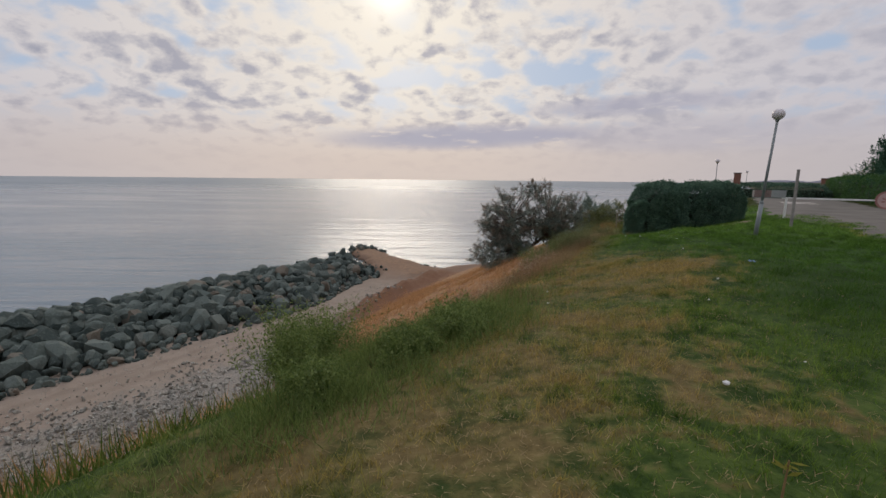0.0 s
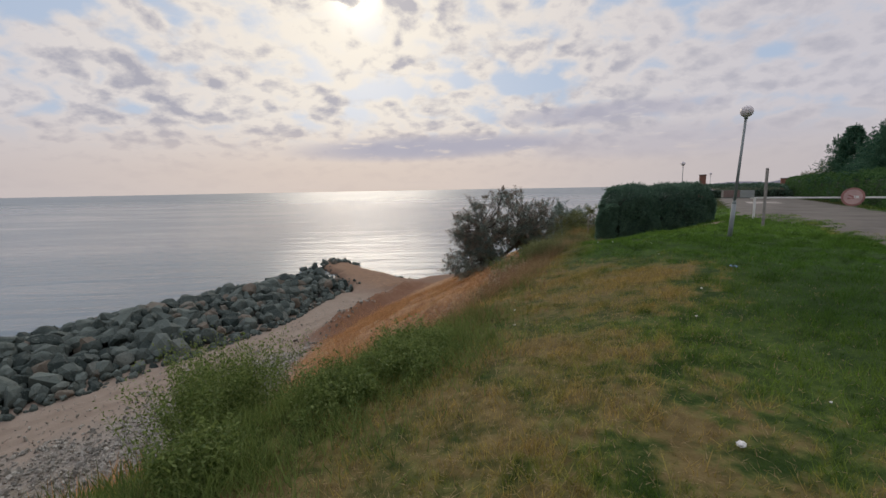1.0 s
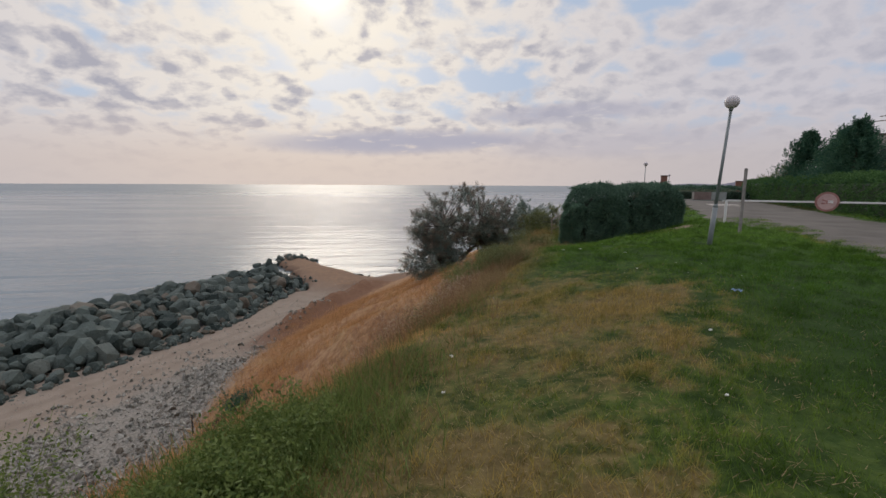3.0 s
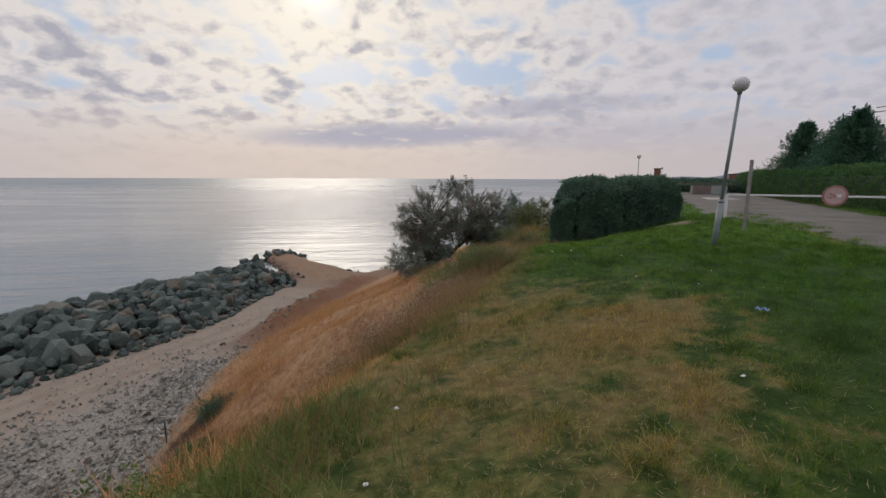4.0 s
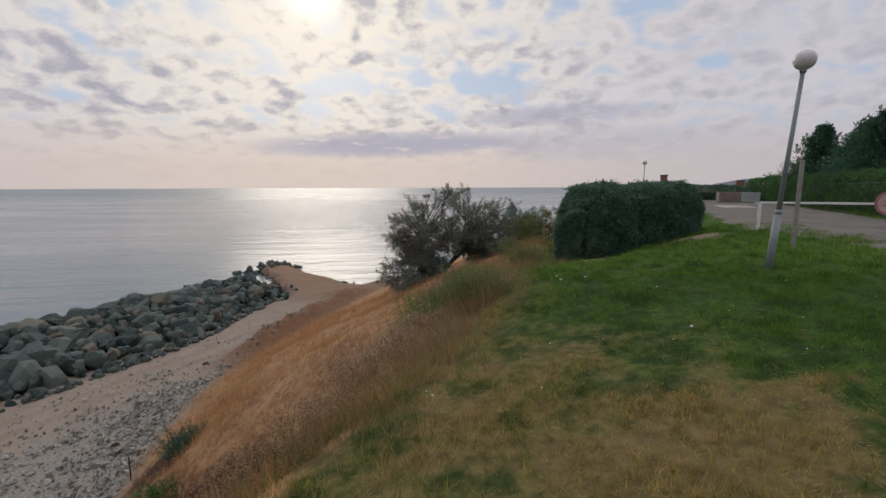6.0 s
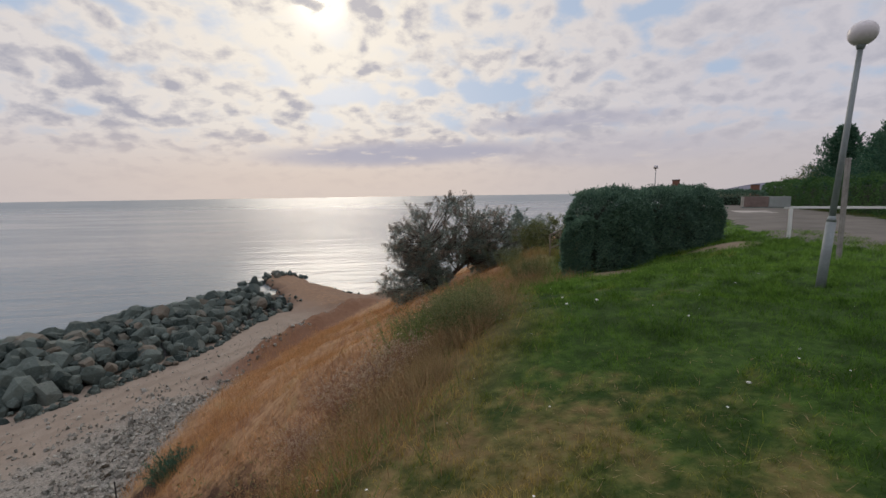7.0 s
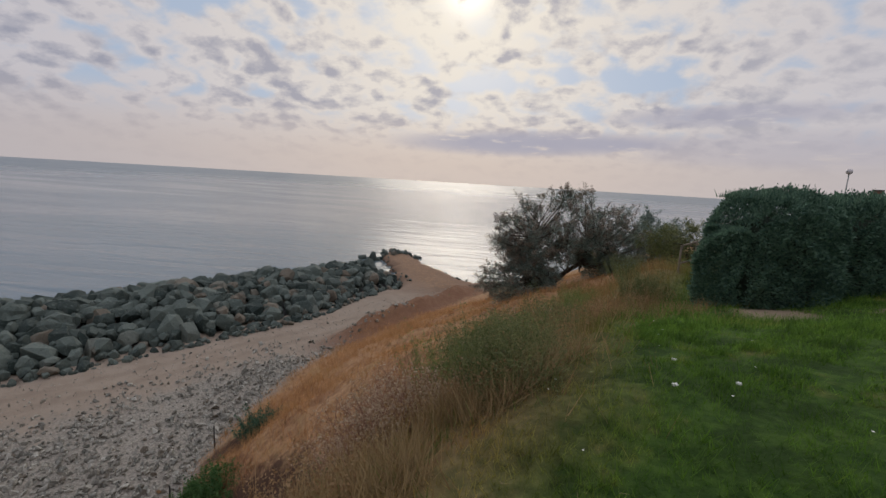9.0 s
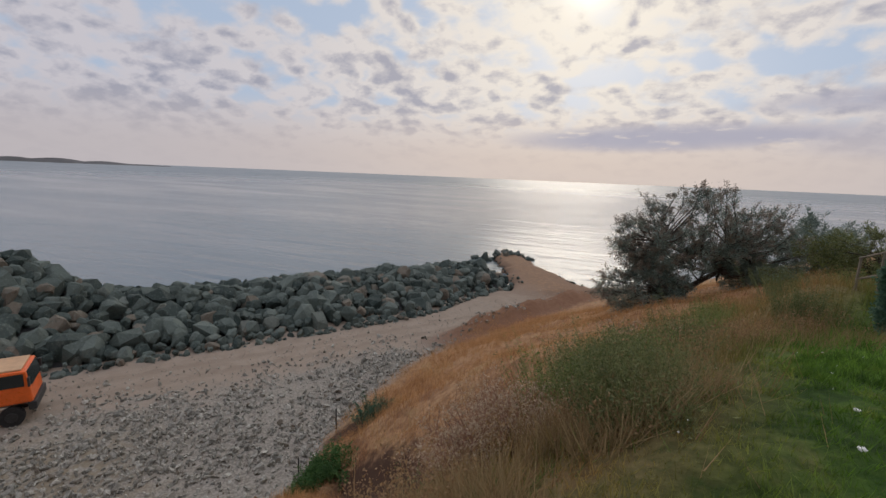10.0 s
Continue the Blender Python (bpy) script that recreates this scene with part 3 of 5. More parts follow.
def make_ground():
    a = steps((-4000, -400, 900), (-400, -60, 34), (-60, -12, 2.0), (-12, 16, 0.3), (16, 70, 0.8), (70, 130, 4), (130, 400, 40), (400, 4201, 950))
    b = steps((-4000, -400, 900), (-400, -60, 34), (-60, -14, 4.0), (-14, 4, 0.3), (4, 70, 0.7), (70, 110, 5))
    ga, gb = np.meshgrid(a, b, indexing="ij")
    verts = lift(ga.ravel(), gb.ravel(), 0.0)
    i = np.arange(len(a) - 1)[:, None] * len(b) + np.arange(len(b) - 1)[None, :]
    i = i.ravel()
    faces = np.stack([i, i + len(b), i + len(b) + 1, i + 1], 1)
    ob = new("ground", mesh_np("ground", verts, faces, M["ground"], True))
    tagged(ob, "grassy bluff falling to a gravel and sand shore track", "ground", kind="structure")


def make_sea():
    bm = bmesh.new()
    cx, cy = W(0, 60)
    pts = [bm.verts.new((cx + 4700 * math.cos(t), cy + 4700 * math.sin(t), SEA)) for t in np.linspace(0, 2 * math.pi, 97)[:-1]]
    bm.faces.new(pts)
    tagged(part("water", bm, M["sea"]), "calm grey-blue sea with low ripples", "sea", kind="structure")


def make_ridge(name, mat, dist, az0, az1, tall, seed, label, rise=True):
    """A far strip of land: a long low body with an uneven crest."""
    n = 90
    az = np.radians(np.linspace(az0, az1, n))
    f = np.linspace(0, 1, n)
    top = tall * (0.35 + 0.65 * np.abs(vnoise(f * 7, f * 3, seed))) * np.clip((f if rise else 1 - f) * 2.2 + 0.05, 0, 1)
    verts, faces = [], []
    for i in range(n):
        s, c = math.sin(az[i]), math.cos(az[i])
        for r, z in ((dist - 60, SEA), (dist, SEA + top[i] + 1), (dist + 250, SEA + top[i] * 0.9 + 1), (dist + 320, SEA)):
            verts.append((s * r, c * r, z))
    for i in range(n - 1):
        for j in range(3):
            q = i * 4 + j
            faces.append((q, q + 1, q + 5, q + 4))
    tagged(np_part(name, verts, faces, mat, smooth=True), label, "headland", kind="structure")


make_ground()
make_sea()
make_ridge("backdrop_headland", M["far_land"], 2600, -82, -53.5, 40, 1.0, "low dark headland far across the bay", rise=False)
make_ridge("backdrop_hills", M["far_hill"], 3000, 33, 62, 75, 3.0, "pale blue hills far along the coast")


def make_path():
    a = np.arange(-14, 60, 0.5)
    left = -6.75 + 0.4 * sstep(7, 9, a) + 1.75 * sstep(10.5, 15.0, a) + 0.12 * vnoise(a * 1.3, a * 0.4)
    right = -11.2 + 0.10 * vnoise(a * 1.1, a * 0.3, 2.0)
    verts, cols = [], 9
    for j in range(cols):
        bb = left + (right - left) * j / (cols - 1)
        verts.append(lift(a, bb, 0.03 if 0 < j < cols - 1 else -0.03))
    verts = np.stack(verts, 1).reshape(-1, 3)
    i = (np.arange(len(a) - 1)[:, None] * cols + np.arange(cols - 1)[None, :]).ravel()
    ob = np_part("path", verts, np.stack([i, i + 1, i + cols + 1, i + cols], 1), M["asphalt"], smooth=True)
    tagged(ob, "worn grey asphalt path along the bluff", "path", kind="structure")


make_path()


# ---------- rock bank ----------
def rock_meshes(prefix, count, mat, pts=22):
    out = []
    for i in range(count):
        bm = bmesh.new()
        stretch = rng.uniform(0.6, 1.25, 3)
        for v in tangled(pts) * rng.uniform(0.82, 1.05, (pts, 1)):
            # flattened flanks give quarried faces
            v = np.sign(v) * np.abs(v) ** 0.8 * stretch * 0.55
            bm.verts.new(v)
        made = bmesh.ops.convex_hull(bm, input=bm.verts)
        bmesh.ops.delete(bm, geom=[g for g in made["geom_interior"] if isinstance(g, bmesh.types.BMVert)], context="VERTS")
        me = bpy.data.meshes.new(prefix)
        bm.to_mesh(me)
        bm.free()
        me.materials.append(mat)
        out.append(me)
    return out


def bank_top(a, b):
    """Height of the heap of armour stone over the plan."""
    crest = 1.55 + 0.3 * np.sin(a * 0.5) + 4.3 * sstep(1.0, -10, a)
    mid, far = 46.0 + 2 * sstep(0, -9, a), 56.0
    near = 36.6 + 0.3 * np.sin(a) + 5.4 * sstep(22, 43, a)
    end = 1 - sstep(38, 44, a)
    up = np.clip((b - near) / (mid - near), 0, 1) ** 0.85
    down = 1 - np.clip((b - mid - 1.5) / (far - mid), 0, 1)
    return ROAD + (crest - ROAD) * np.minimum(up, down) * (0.25 + 0.75 * end)


def join_copies(meshes, mats):
    """One mesh out of many placed copies, as arrays."""
    verts, faces, base = [], [], 0
    data = []
    for me in meshes:
        me.calc_loop_triangles()
        co = np.zeros(len(me.vertices) * 3, np.float32)
        me.vertices.foreach_get("co", co)
        tri = np.zeros(len(me.loop_triangles) * 3, np.int32)
        me.loop_triangles.foreach_get("vertices", tri)
        data.append((co.reshape(-1, 3), tri.reshape(-1, 3)))
    for i, m in mats:
        co, tri = data[i]
        m = np.array(m)
        verts.append(co @ m[:3, :3].T + m[:3, 3])
        faces.append(tri + base)
        base += len(co)
    return np.concatenate(verts), np.concatenate(faces)


def make_rock_bank():
    bank = thing("rock_bank", Matrix.Translation((0, 0, 0)), "heaped bank of grey quarried armour boulders by the sea", "rock bank")
    kinds = rock_meshes("stone", 16, M["rock"], 26)
    a = np.arange(-42, 44.5, 1.0)
    b = np.arange(35.5, 57, 0.9)
    ga, gb = np.meshgrid(a, b, indexing="ij")
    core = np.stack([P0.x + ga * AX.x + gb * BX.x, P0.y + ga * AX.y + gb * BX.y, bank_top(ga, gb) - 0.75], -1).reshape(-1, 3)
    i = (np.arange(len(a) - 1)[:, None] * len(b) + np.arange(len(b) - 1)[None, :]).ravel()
    # black sheet below the stones paints the shade seen between them
    np_part("core", core, np.stack([i, i + len(b), i + len(b) + 1, i + 1], 1), M["black"], bank, "black sheet under the boulders for the shade in their gaps")
    spots = []
    for ia in np.arange(-40, 43, 0.86):
        for ib in np.arange(36.6, 55.5, 0.86):
            aa, bb = ia + rng.uniform(-0.45, 0.45), ib + rng.uniform(-0.45, 0.45)
            near = 36.6 + 5.4 * float(sstep(22, 43, aa))
            if bb < near - 0.2:
                continue
            size = float(np.clip(rng.lognormal(0.20, 0.34), 0.6, 2.4))
            if bb < near + 1.8:
                size *= 0.62
            spots.append((aa, bb, size))
    for _ in range(420):  # small rubble at the foot
        aa = rng.uniform(-40, 42)
        spots.append((aa, 36.2 + 5.4 * float(sstep(22, 43, aa)) + abs(rng.normal(0, 0.35)) + 0.1, float(rng.uniform(0.25, 0.6))))
    single, rest = [], []
    for aa, bb, size in spots:
        z = float(bank_top(np.array(aa), np.array(bb))) + rng.uniform(-0.30, 0.30) - 0.15 * size
        x, y = W(aa, bb)
        m = Matrix.LocRotScale((x, y, z), Euler(rng.uniform(0, 6.28, 3)), Vector((size, size, size)) * 1.12)
        (single if -9 < aa < 26 and 37.8 < bb < 47.5 and size > 1.0 and len(single) < 300 else rest).append((int(rng.integers(len(kinds))), m))
    # the tall pale slab that leans on the crest
    x, y = W(*AB(-24.6, 44.8))
    single.append((3, Matrix.LocRotScale((x, y, 0.7), Euler((0.5, 0.9, 0.4)), Vector((1.5, 2.6, 2.6)))))
    for i, m in single:
        ob = under(new("stone", kinds[i]), bank)
        ob.matrix_basis = m
    v, f = join_copies(kinds, rest)
    tagged(np_part("rubble", v, f, M["rock"], bank), "packed grey boulders and rubble", kind="stuff")
    # rocks at the tip of the spit
    tip = thing("rock_tip", Matrix.Translation((0, 0, 0)), "low heap of dark rocks at the end of a dirt spit", "rocks")
    for _ in range(46):
        t = rng.uniform(0, 1)
        aa, bb = 52.5 + 9.5 * t + rng.normal(0, 0.7), 62.5 - 3.5 * t + rng.normal(0, 0.9)
        s = float(rng.uniform(0.5, 1.5))
        x, y = W(aa, bb)
        ob = under(new("stone", kinds[int(rng.integers(len(kinds)))]), tip)
        ob.matrix_basis = Matrix.LocRotScale((x, y, max(float(height(aa, bb)), SEA - .3) + 0.2 * s), Euler(rng.uniform(0, 6.28, 3)), Vector((s, s, s)))
    for i in range(60):
        t, side = rng.uniform(0.1, 1), rng.choice([-1, 1])
        aa, bb = 47 + 11 * t + side * (4.6 - 1.6 * t) * 0.89 + rng.normal(0, 0.4), 38 + 22 * t - side * (4.6 - 1.6 * t) * 0.45 + rng.normal(0, 0.4)
        sz = float(rng.uniform(0.25, 0.7))
        x, y = W(aa, bb)
        ob = under(new("stone", kinds[int(rng.integers(len(kinds)))]), tip)
        ob.matrix_basis = Matrix.LocRotScale((x, y, max(float(height(aa, bb)), SEA - .2) + 0.1 * sz), Euler(rng.uniform(0, 6.28, 3)), Vector((sz, sz, sz * 0.7)))
    ob = under(new("stone", kinds[5]), tip)
    ob.matrix_basis = Matrix.LocRotScale((-17.9, 85.8, -0.5), Euler((0.3, 0.1, 0.4)), Vector((1.5, 1.5, 2.4)))


def make_gravel():
    kinds = rock_meshes("pebble", 8, M["pebble"], 11)
    mats = []
    n = 0
    while n < 9000:
        aa, bb = rng.uniform(-14, 34), rng.uniform(16, 35)
        if bb < float(foot(aa)) - 0.5 or rng.random() > np.interp(bb + 3.5 * vnoise(aa * 0.3, bb * 0.3), [16, 26, 28.5, 31, 35], [1, 1, 0.55, 0.06, 0.02]) * (1 if vnoise(aa * .35, bb * .4, 6.0) > -0.35 else 0.3):
            continue
        s = float(np.clip(rng.lognormal(-1.55, 0.45), 0.08, 0.55))
        x, y = W(aa, bb)
        mats.append((int(rng.integers(8)), Matrix.LocRotScale((x, y, float(height(aa, bb)) + 0.12 * s), Euler(rng.uniform(0, 6.28, 3)), Vector((s, s * 0.8, s * 0.55)))))
        n += 1
    for _ in range(3500):  # small grit on the track
        aa, bb = rng.uniform(-14, 45), rng.uniform(24, 38)
        if bb > float(foot(aa)):
            s = float(rng.uniform(0.05, 0.15))
            x, y = W(aa, bb)
            mats.append((int(rng.integers(8)), Matrix.LocRotScale((x, y, float(height(aa, bb)) + 0.1 * s), Euler(rng.uniform(0, 6.28, 3)), Vector((s, s, s * 0.6)))))
    v, f = join_copies(kinds, mats)
    tagged(np_part("gravel", v, f, M["pebble"]), "loose pale grey cobbles strewn beside the shore track", "gravel", kind="stuff")


make_rock_bank()
make_gravel()


# ---------- grass and weeds ----------
def make_grass():
    sets = []
    for n, box_, tall, wide in ((230000, (-9, 9, -7.2, 0.8), 0.065, 0.008), (90000, (6, 17, -7, 0.4), 0.09, 0.014), (40000, (-9, 14, -7.4, -6.4), 0.07, 0.01),
                                (30000, (12, 40, -4.8, 0.3), 0.10, 0.03), (16000, (4, 40, -13, -11), 0.12, 0.03)):
        a, b = scatter(n, *box_)
        keep = rng.random(n) < 0.65 + 0.5 * vnoise(a * 1.7, b * 1.7, 1.0)
        bare = (np.hypot(a - 11.1, (b + 1.2) * 1.0) < 0.62) | (np.hypot(a - 13.6, (b + 3.7) * 1.0) < 0.85)
        a, b = a[keep & ~bare], b[keep & ~bare]
        grow = tall * np.clip(0.85 + 0.4 * vnoise(a * 0.8, b * 0.8, 3.0) + 0.9 * vnoise(a * 2.3, b * 2.3, 5.0) + 0.5 * vnoise(a * 5.1, b * 4.7, 8.0), 0.25, 2.6)
        sets.append(blades(lift(a, b), grow, np.full(len(a), wide), 0.45))
    # lusher tussocks
    for _ in range(420):
        a0, b0 = rng.uniform(-8, 16), rng.uniform(-6.8, 0.2)
        k = int(rng.integers(60, 150))
        r = rng.uniform(0.08, 0.28)
        a, b = a0 + rng.normal(0, r, k), b0 + rng.normal(0, r, k)
        sets.append(blades(lift(a, b), np.full(k, rng.uniform(0.06, 0.12)), np.full(k, 0.007), 0.55))
    # dead stalks lying in the dry strip
    k = 9000
    a, b = np.minimum(rng.uniform(-8, 4, k), rng.uniform(-6, 6, k)), np.clip(rng.normal(-2.4, 1.2, k), -5.5, 0.2)
    p = lift(a, b, 0.03)
    d = np.stack([rng.normal(0, 1, k), rng.normal(0, 1, k), rng.uniform(0, 0.7, k)], 1)
    d *= (rng.uniform(0.03, 0.08, k) / np.linalg.norm(d, axis=1))[:, None]
    side = np.cross(d, (0, 0, 1.0))
    side *= 0.0025 / (np.linalg.norm(side, axis=1)[:, None] + 1e-9)
    v = np.stack([p - side, p + side, p + d], 1).reshape(-1, 3)
    i = np.arange(k)[:, None] * 3
    join_sets("straw", [(v, np.concatenate([i, i + 1, i + 2], 1))], M["pale_straw"], "dead pale straw lying in the lawn", "straw")
    join_sets("grass", sets, M["lawn"], "short patchy lawn grass, green and straw-dry", "grass")


def join_sets(name, sets, mat, label, category):
    verts, faces, base = [], [], 0
    for v, f in sets:
        verts.append(v), faces.append(f + base)
        base += len(v)
    return tagged(np_part(name, np.concatenate(verts), np.concatenate(faces), mat), label, category, kind="stuff")


def make_dry_grass():
    sets = []
    n = 190000
    a, b = rng.uniform(-9, 34, n), rng.uniform(0.0, 1, n)
    bb = 0.3 + (b ** 1.25) * (foot(a) - 0.3)
    thick = 0.55 + 0.6 * vnoise(a * 0.6, bb * 0.5, 4.0)
    keep = rng.random(n) < thick * np.interp(bb / foot(a), [0, 0.8, 1], [1, 0.95, 0.55])
    cut = np.abs(a - 7.9) + 0.25 * np.abs(bb - 10.5) + 0.4 * vnoise(a * 1.9, bb * 1.7, 6.0) < 1.2
    keep &= ~(cut & (rng.random(n) < 0.97))
    a, bb = a[keep], bb[keep]
    tall = 0.42 * (0.8 + 0.4 * vnoise(a * 0.5, bb * 0.5, 2.0)) * np.interp(bb, [0, 1.2], [0.45, 1.0]) * np.interp(bb / foot(a), [0.45, 0.75, 1.0], [1.0, 1.7, 1.3])
    sets.append(blades(lift(a, bb), tall, np.full(len(a), 0.016), 0.30))
    join_sets("dry_grass", sets, M["straw"], "tall rust-brown dry grass covering the slope", "dry grass")


def weed_clump(n_stem, r, tall, leaf, density):
    """Stems with leaves round a foot at the origin: arrays for leaves and stems."""
    lv, st = [], []
    for _ in range(n_stem):
        base = np.array([rng.normal(0, r * 0.45), rng.normal(0, r * 0.45), 0])
        lean = np.array([base[0] * 0.6 + rng.normal(0, 0.12), base[1] * 0.6 + rng.normal(0, 0.12), 1.0])
        tip = base + lean * tall * rng.uniform(0.55, 1.1)
        t = rng.uniform(0.15, 1, density)[:, None]
        lv.append(base + (tip - base) * t + rng.normal(0, 0.035, (density, 3)))
        st.append((base, tip))
    return np.concatenate(lv), st


def stems(pairs, wide):
    verts, faces = [], []
    for i, (p, q) in enumerate(pairs):
        s = np.array([rng.normal(), rng.normal(), 0])
        s = s / (np.linalg.norm(s) + 1e-6) * wide
        verts += [p - s, p + s, q + s * 0.4, q - s * 0.4]
        faces.append([4 * i, 4 * i + 1, 4 * i + 2, 4 * i + 3])
    return np.array(verts), np.array(faces)


def make_weeds():
    # lush herb clumps on the crest
    for a, b, r, h, n in ((-4.25, 1.0, 0.55, 0.95, 300), (-4.65, 0.7, 0.40, 0.70, 190), (-5.4, -0.45, 0.26, 0.26, 110), (-4.2, -0.55, 0.36, 0.24, 130), (-3.4, -0.7, 0.40, 0.24, 130), (-2.8, -0.45, 0.42, 0.24, 130)):
        pts, st = weed_clump(n, r, h, 0.05, 60)
        o = on_ground(a, b)
        plant = thing("herb_clump", Matrix.Translation(o), "leafy green herb clump on the edge of the bluff", "plant", "herbs on the crest")
        tagged(np_part("foliage", *leaves(pts, 0.034, 2.4), M["weed"], plant), kind="stuff")
        tagged(np_part("stalk", *stems(st, 0.003), M["weed"], plant), kind="stuff")
    n = 20000
    a, b = rng.normal(-4.0, 1.5, n), rng.normal(-0.55, 0.42, n)
    near_crest = (rng.random(n) < 0.6 + 0.6 * vnoise(a * 1.9, b * 2.1, 7.0)) & (b < 0.5)
    a, b = a[near_crest], b[near_crest]
    join_sets("tall_grass", [blades(lift(a, b), 0.20 + 0.07 * vnoise(a * 1.4, b * 1.4, 2.0), np.full(len(a), 0.009), 0.45)], M["weed"], "taller soft green grass along the crest", "grass")
    n = 24000
    a = rng.uniform(-2, 11.5, n)
    b = np.interp(a, [-2, 3, 6, 8.3, 10.5, 12], [-0.3, 0.1, 0.6, 0.95, 0.15, -0.3]) + rng.normal(0.2, 0.5, n)
    tuft = rng.random(n) < 0.35 + 1.1 * vnoise(a * 1.3, b * 1.6, 9.0)
    a, b = a[tuft], b[tuft]
    half = len(a) // 2
    join_sets("rim_grass", [blades(lift(a[:half], b[:half]), 0.17 + 0.06 * vnoise(a[:half], b[:half]), np.full(half, 0.008), 0.5)], M["weed"], "long green grass hanging over the crest", "grass")
    join_sets("dry_rim_grass", [blades(lift(a[half:], b[half:]), 0.24 + 0.08 * vnoise(a[half:], b[half:]), np.full(len(a) - half, 0.007), 0.45)], M["dead_weed"], "long withered grass along the crest", "dry grass")
    # withered and mixed weeds below the lawn
    green, dead, st = [], [], []
    for _ in range(210):
        a = rng.uniform(0.5, 12)
        b = 0.1 + rng.uniform(0, 1) ** 1.3 * 3.4 + 0.7 * float(sstep(4, 8, a))
        h = rng.uniform(0.25, 0.6)
        pts, s = weed_clump(int(rng.integers(8, 20)), 0.28, h, 0.05, 26)
        o = np.array(on_ground(a, b))
        (green if rng.random() < (0.15 if a < 5.5 else 0.45) else dead).append(pts + o)
        st += [(p + o, q + o) for p, q in s[::3]]
    join_sets("green_weeds", [leaves(np.concatenate(green), 0.030, 3.2)], M["olive"], "low grey-green weeds on the upper slope", "weeds")
    join_sets("dead_weeds", [leaves(np.concatenate(dead), 0.028, 2.0), stems(st, 0.004)], M["dead_weed"], "withered brown weed stalks on the upper slope", "weeds")
    for a, b, r, h, mat in ((5.1, 0.2, 0.45, 0.48, "olive"), (5.6, 0.5, 0.5, 0.60, "olive"), (6.3, 0.95, 0.50, 0.65, "olive"), (7.2, 1.3, 0.5, 0.55, "weed"), (6.4, 1.7, 0.60, 0.80, "weed"), (7.0, 2.1, 0.65, 0.85, "olive"), (7.9, 2.4, 0.60, 0.75, "olive"), (15.5, 2.6, 0.7, 0.8, "olive"), (17.0, 1.4, 0.7, 0.9, "weed"), (14.2, 3.6, 0.7, 0.8, "weed"),
                            (9.3, 2.0, 0.55, 0.70, "olive"), (10.8, 2.4, 0.6, 0.8, "weed"), (12.4, 1.4, 0.5, 0.7, "olive")):
        pts, st = weed_clump(170, r, h, 0.05, 60)
        v1, f1 = leaves(pts, 0.034, 3.4)
        v2, f2 = stems(st, 0.004)
        bush = thing("shrub", Matrix.Translation(on_ground(a, b, -0.05)), "straggly olive-green shrub on the upper slope", "shrub", "shrubs below the crest")
        tagged(np_part("foliage", v1, f1, M[mat], bush), kind="stuff")
        tagged(np_part("stalk", v2, f2, M["olive"], bush), kind="stuff")
    # dead russet brush with bleached seed heads
    for a, b, r, h in ((7.0, 3.7, 0.6, 1.05), (7.6, 4.6, 0.65, 1.15), (7.2, 5.6, 0.65, 1.15), (8.2, 5.6, 0.65, 1.1), (5.6, 1.8, 0.45, 0.7), (5.0, 1.1, 0.35, 0.5), (4.5, 1.3, 0.35, 0.55), (6.3, 2.7, 0.5, 0.8), (6.5, 4.6, 0.6, 1.0), (8.0, 6.6, 0.6, 1.1), (9.6, 3.0, 0.45, 0.9)):
        brush = thing("dead_shrub", Matrix.Translation(on_ground(a, b, -0.05)), "dead russet-brown shrub with pale seed heads on the slope", "shrub", "dead shrubs on the slope")
        pairs, heads = [], []
        for _ in range(95):
            base = np.array([rng.normal(0, r * 0.3), rng.normal(0, r * 0.3), 0.0])
            tip = base * 2.2 + np.array([rng.normal(0, 0.12), rng.normal(0, 0.12), h * rng.uniform(0.5, 1.1)])
            pairs.append((base, tip))
            for _ in range(4):
                t = rng.uniform(0.4, 0.95)
                q = base + (tip - base) * t
                end = q + np.array([rng.normal(0, 0.09), rng.normal(0, 0.09), rng.uniform(0.04, 0.16)])
                pairs.append((q, end))
                heads.append(end + rng.normal(0, 0.015, (5, 3)))
        tagged(np_part("stalk", *stems(pairs, 0.005), M["russet"], brush), kind="stuff")
        tagged(np_part("seed_head", *leaves(np.concatenate(heads), 0.034, 2.2), M["seed_head"], brush), kind="stuff")
    # golden dry tufts between the shrubs
    k = 14000
    a, b = rng.normal(4.5, 1.0, k), np.abs(rng.normal(0.6, 0.7, k)) - 0.1
    clump = rng.random(k) < 0.4 + 1.0 * vnoise(a * 2.1, b * 2.4, 3.0)
    join_sets("golden_grass", [blades(lift(a[clump], b[clump]), np.full(int(clump.sum()), 0.32), np.full(int(clump.sum()), 0.009), 0.4)], M["pale_straw"], "golden dry grass tufts on the upper slope", "dry grass")
    # tall pale umbel
    o = on_ground(9.0, 2.1)
    umbel = thing("umbel", Matrix.Translation(o), "tall pale flower umbel among slope weeds", "plant")
    tips = [np.array([rng.normal(0, 0.09), rng.normal(0, 0.09), 0.55 + rng.normal(0, 0.03)]) for _ in range(9)]
    foot_at = np.zeros(3)
    fork = np.array([0.02, 0.0, 0.40])
    tagged(np_part("stalk", *stems([(foot_at, fork)] + [(fork, q) for q in tips], 0.006), M["weed"], umbel), kind="stuff")
    tagged(np_part("flower", *leaves(np.concatenate([q + rng.normal(0, 0.02, (9, 3)) for q in tips]), 0.022, 1.6), M["seed_head"], umbel), kind="stuff")
    # dark brush in the slumped hollow
    pts, st = weed_clump(130, 0.8, 1.1, 0.06, 40)
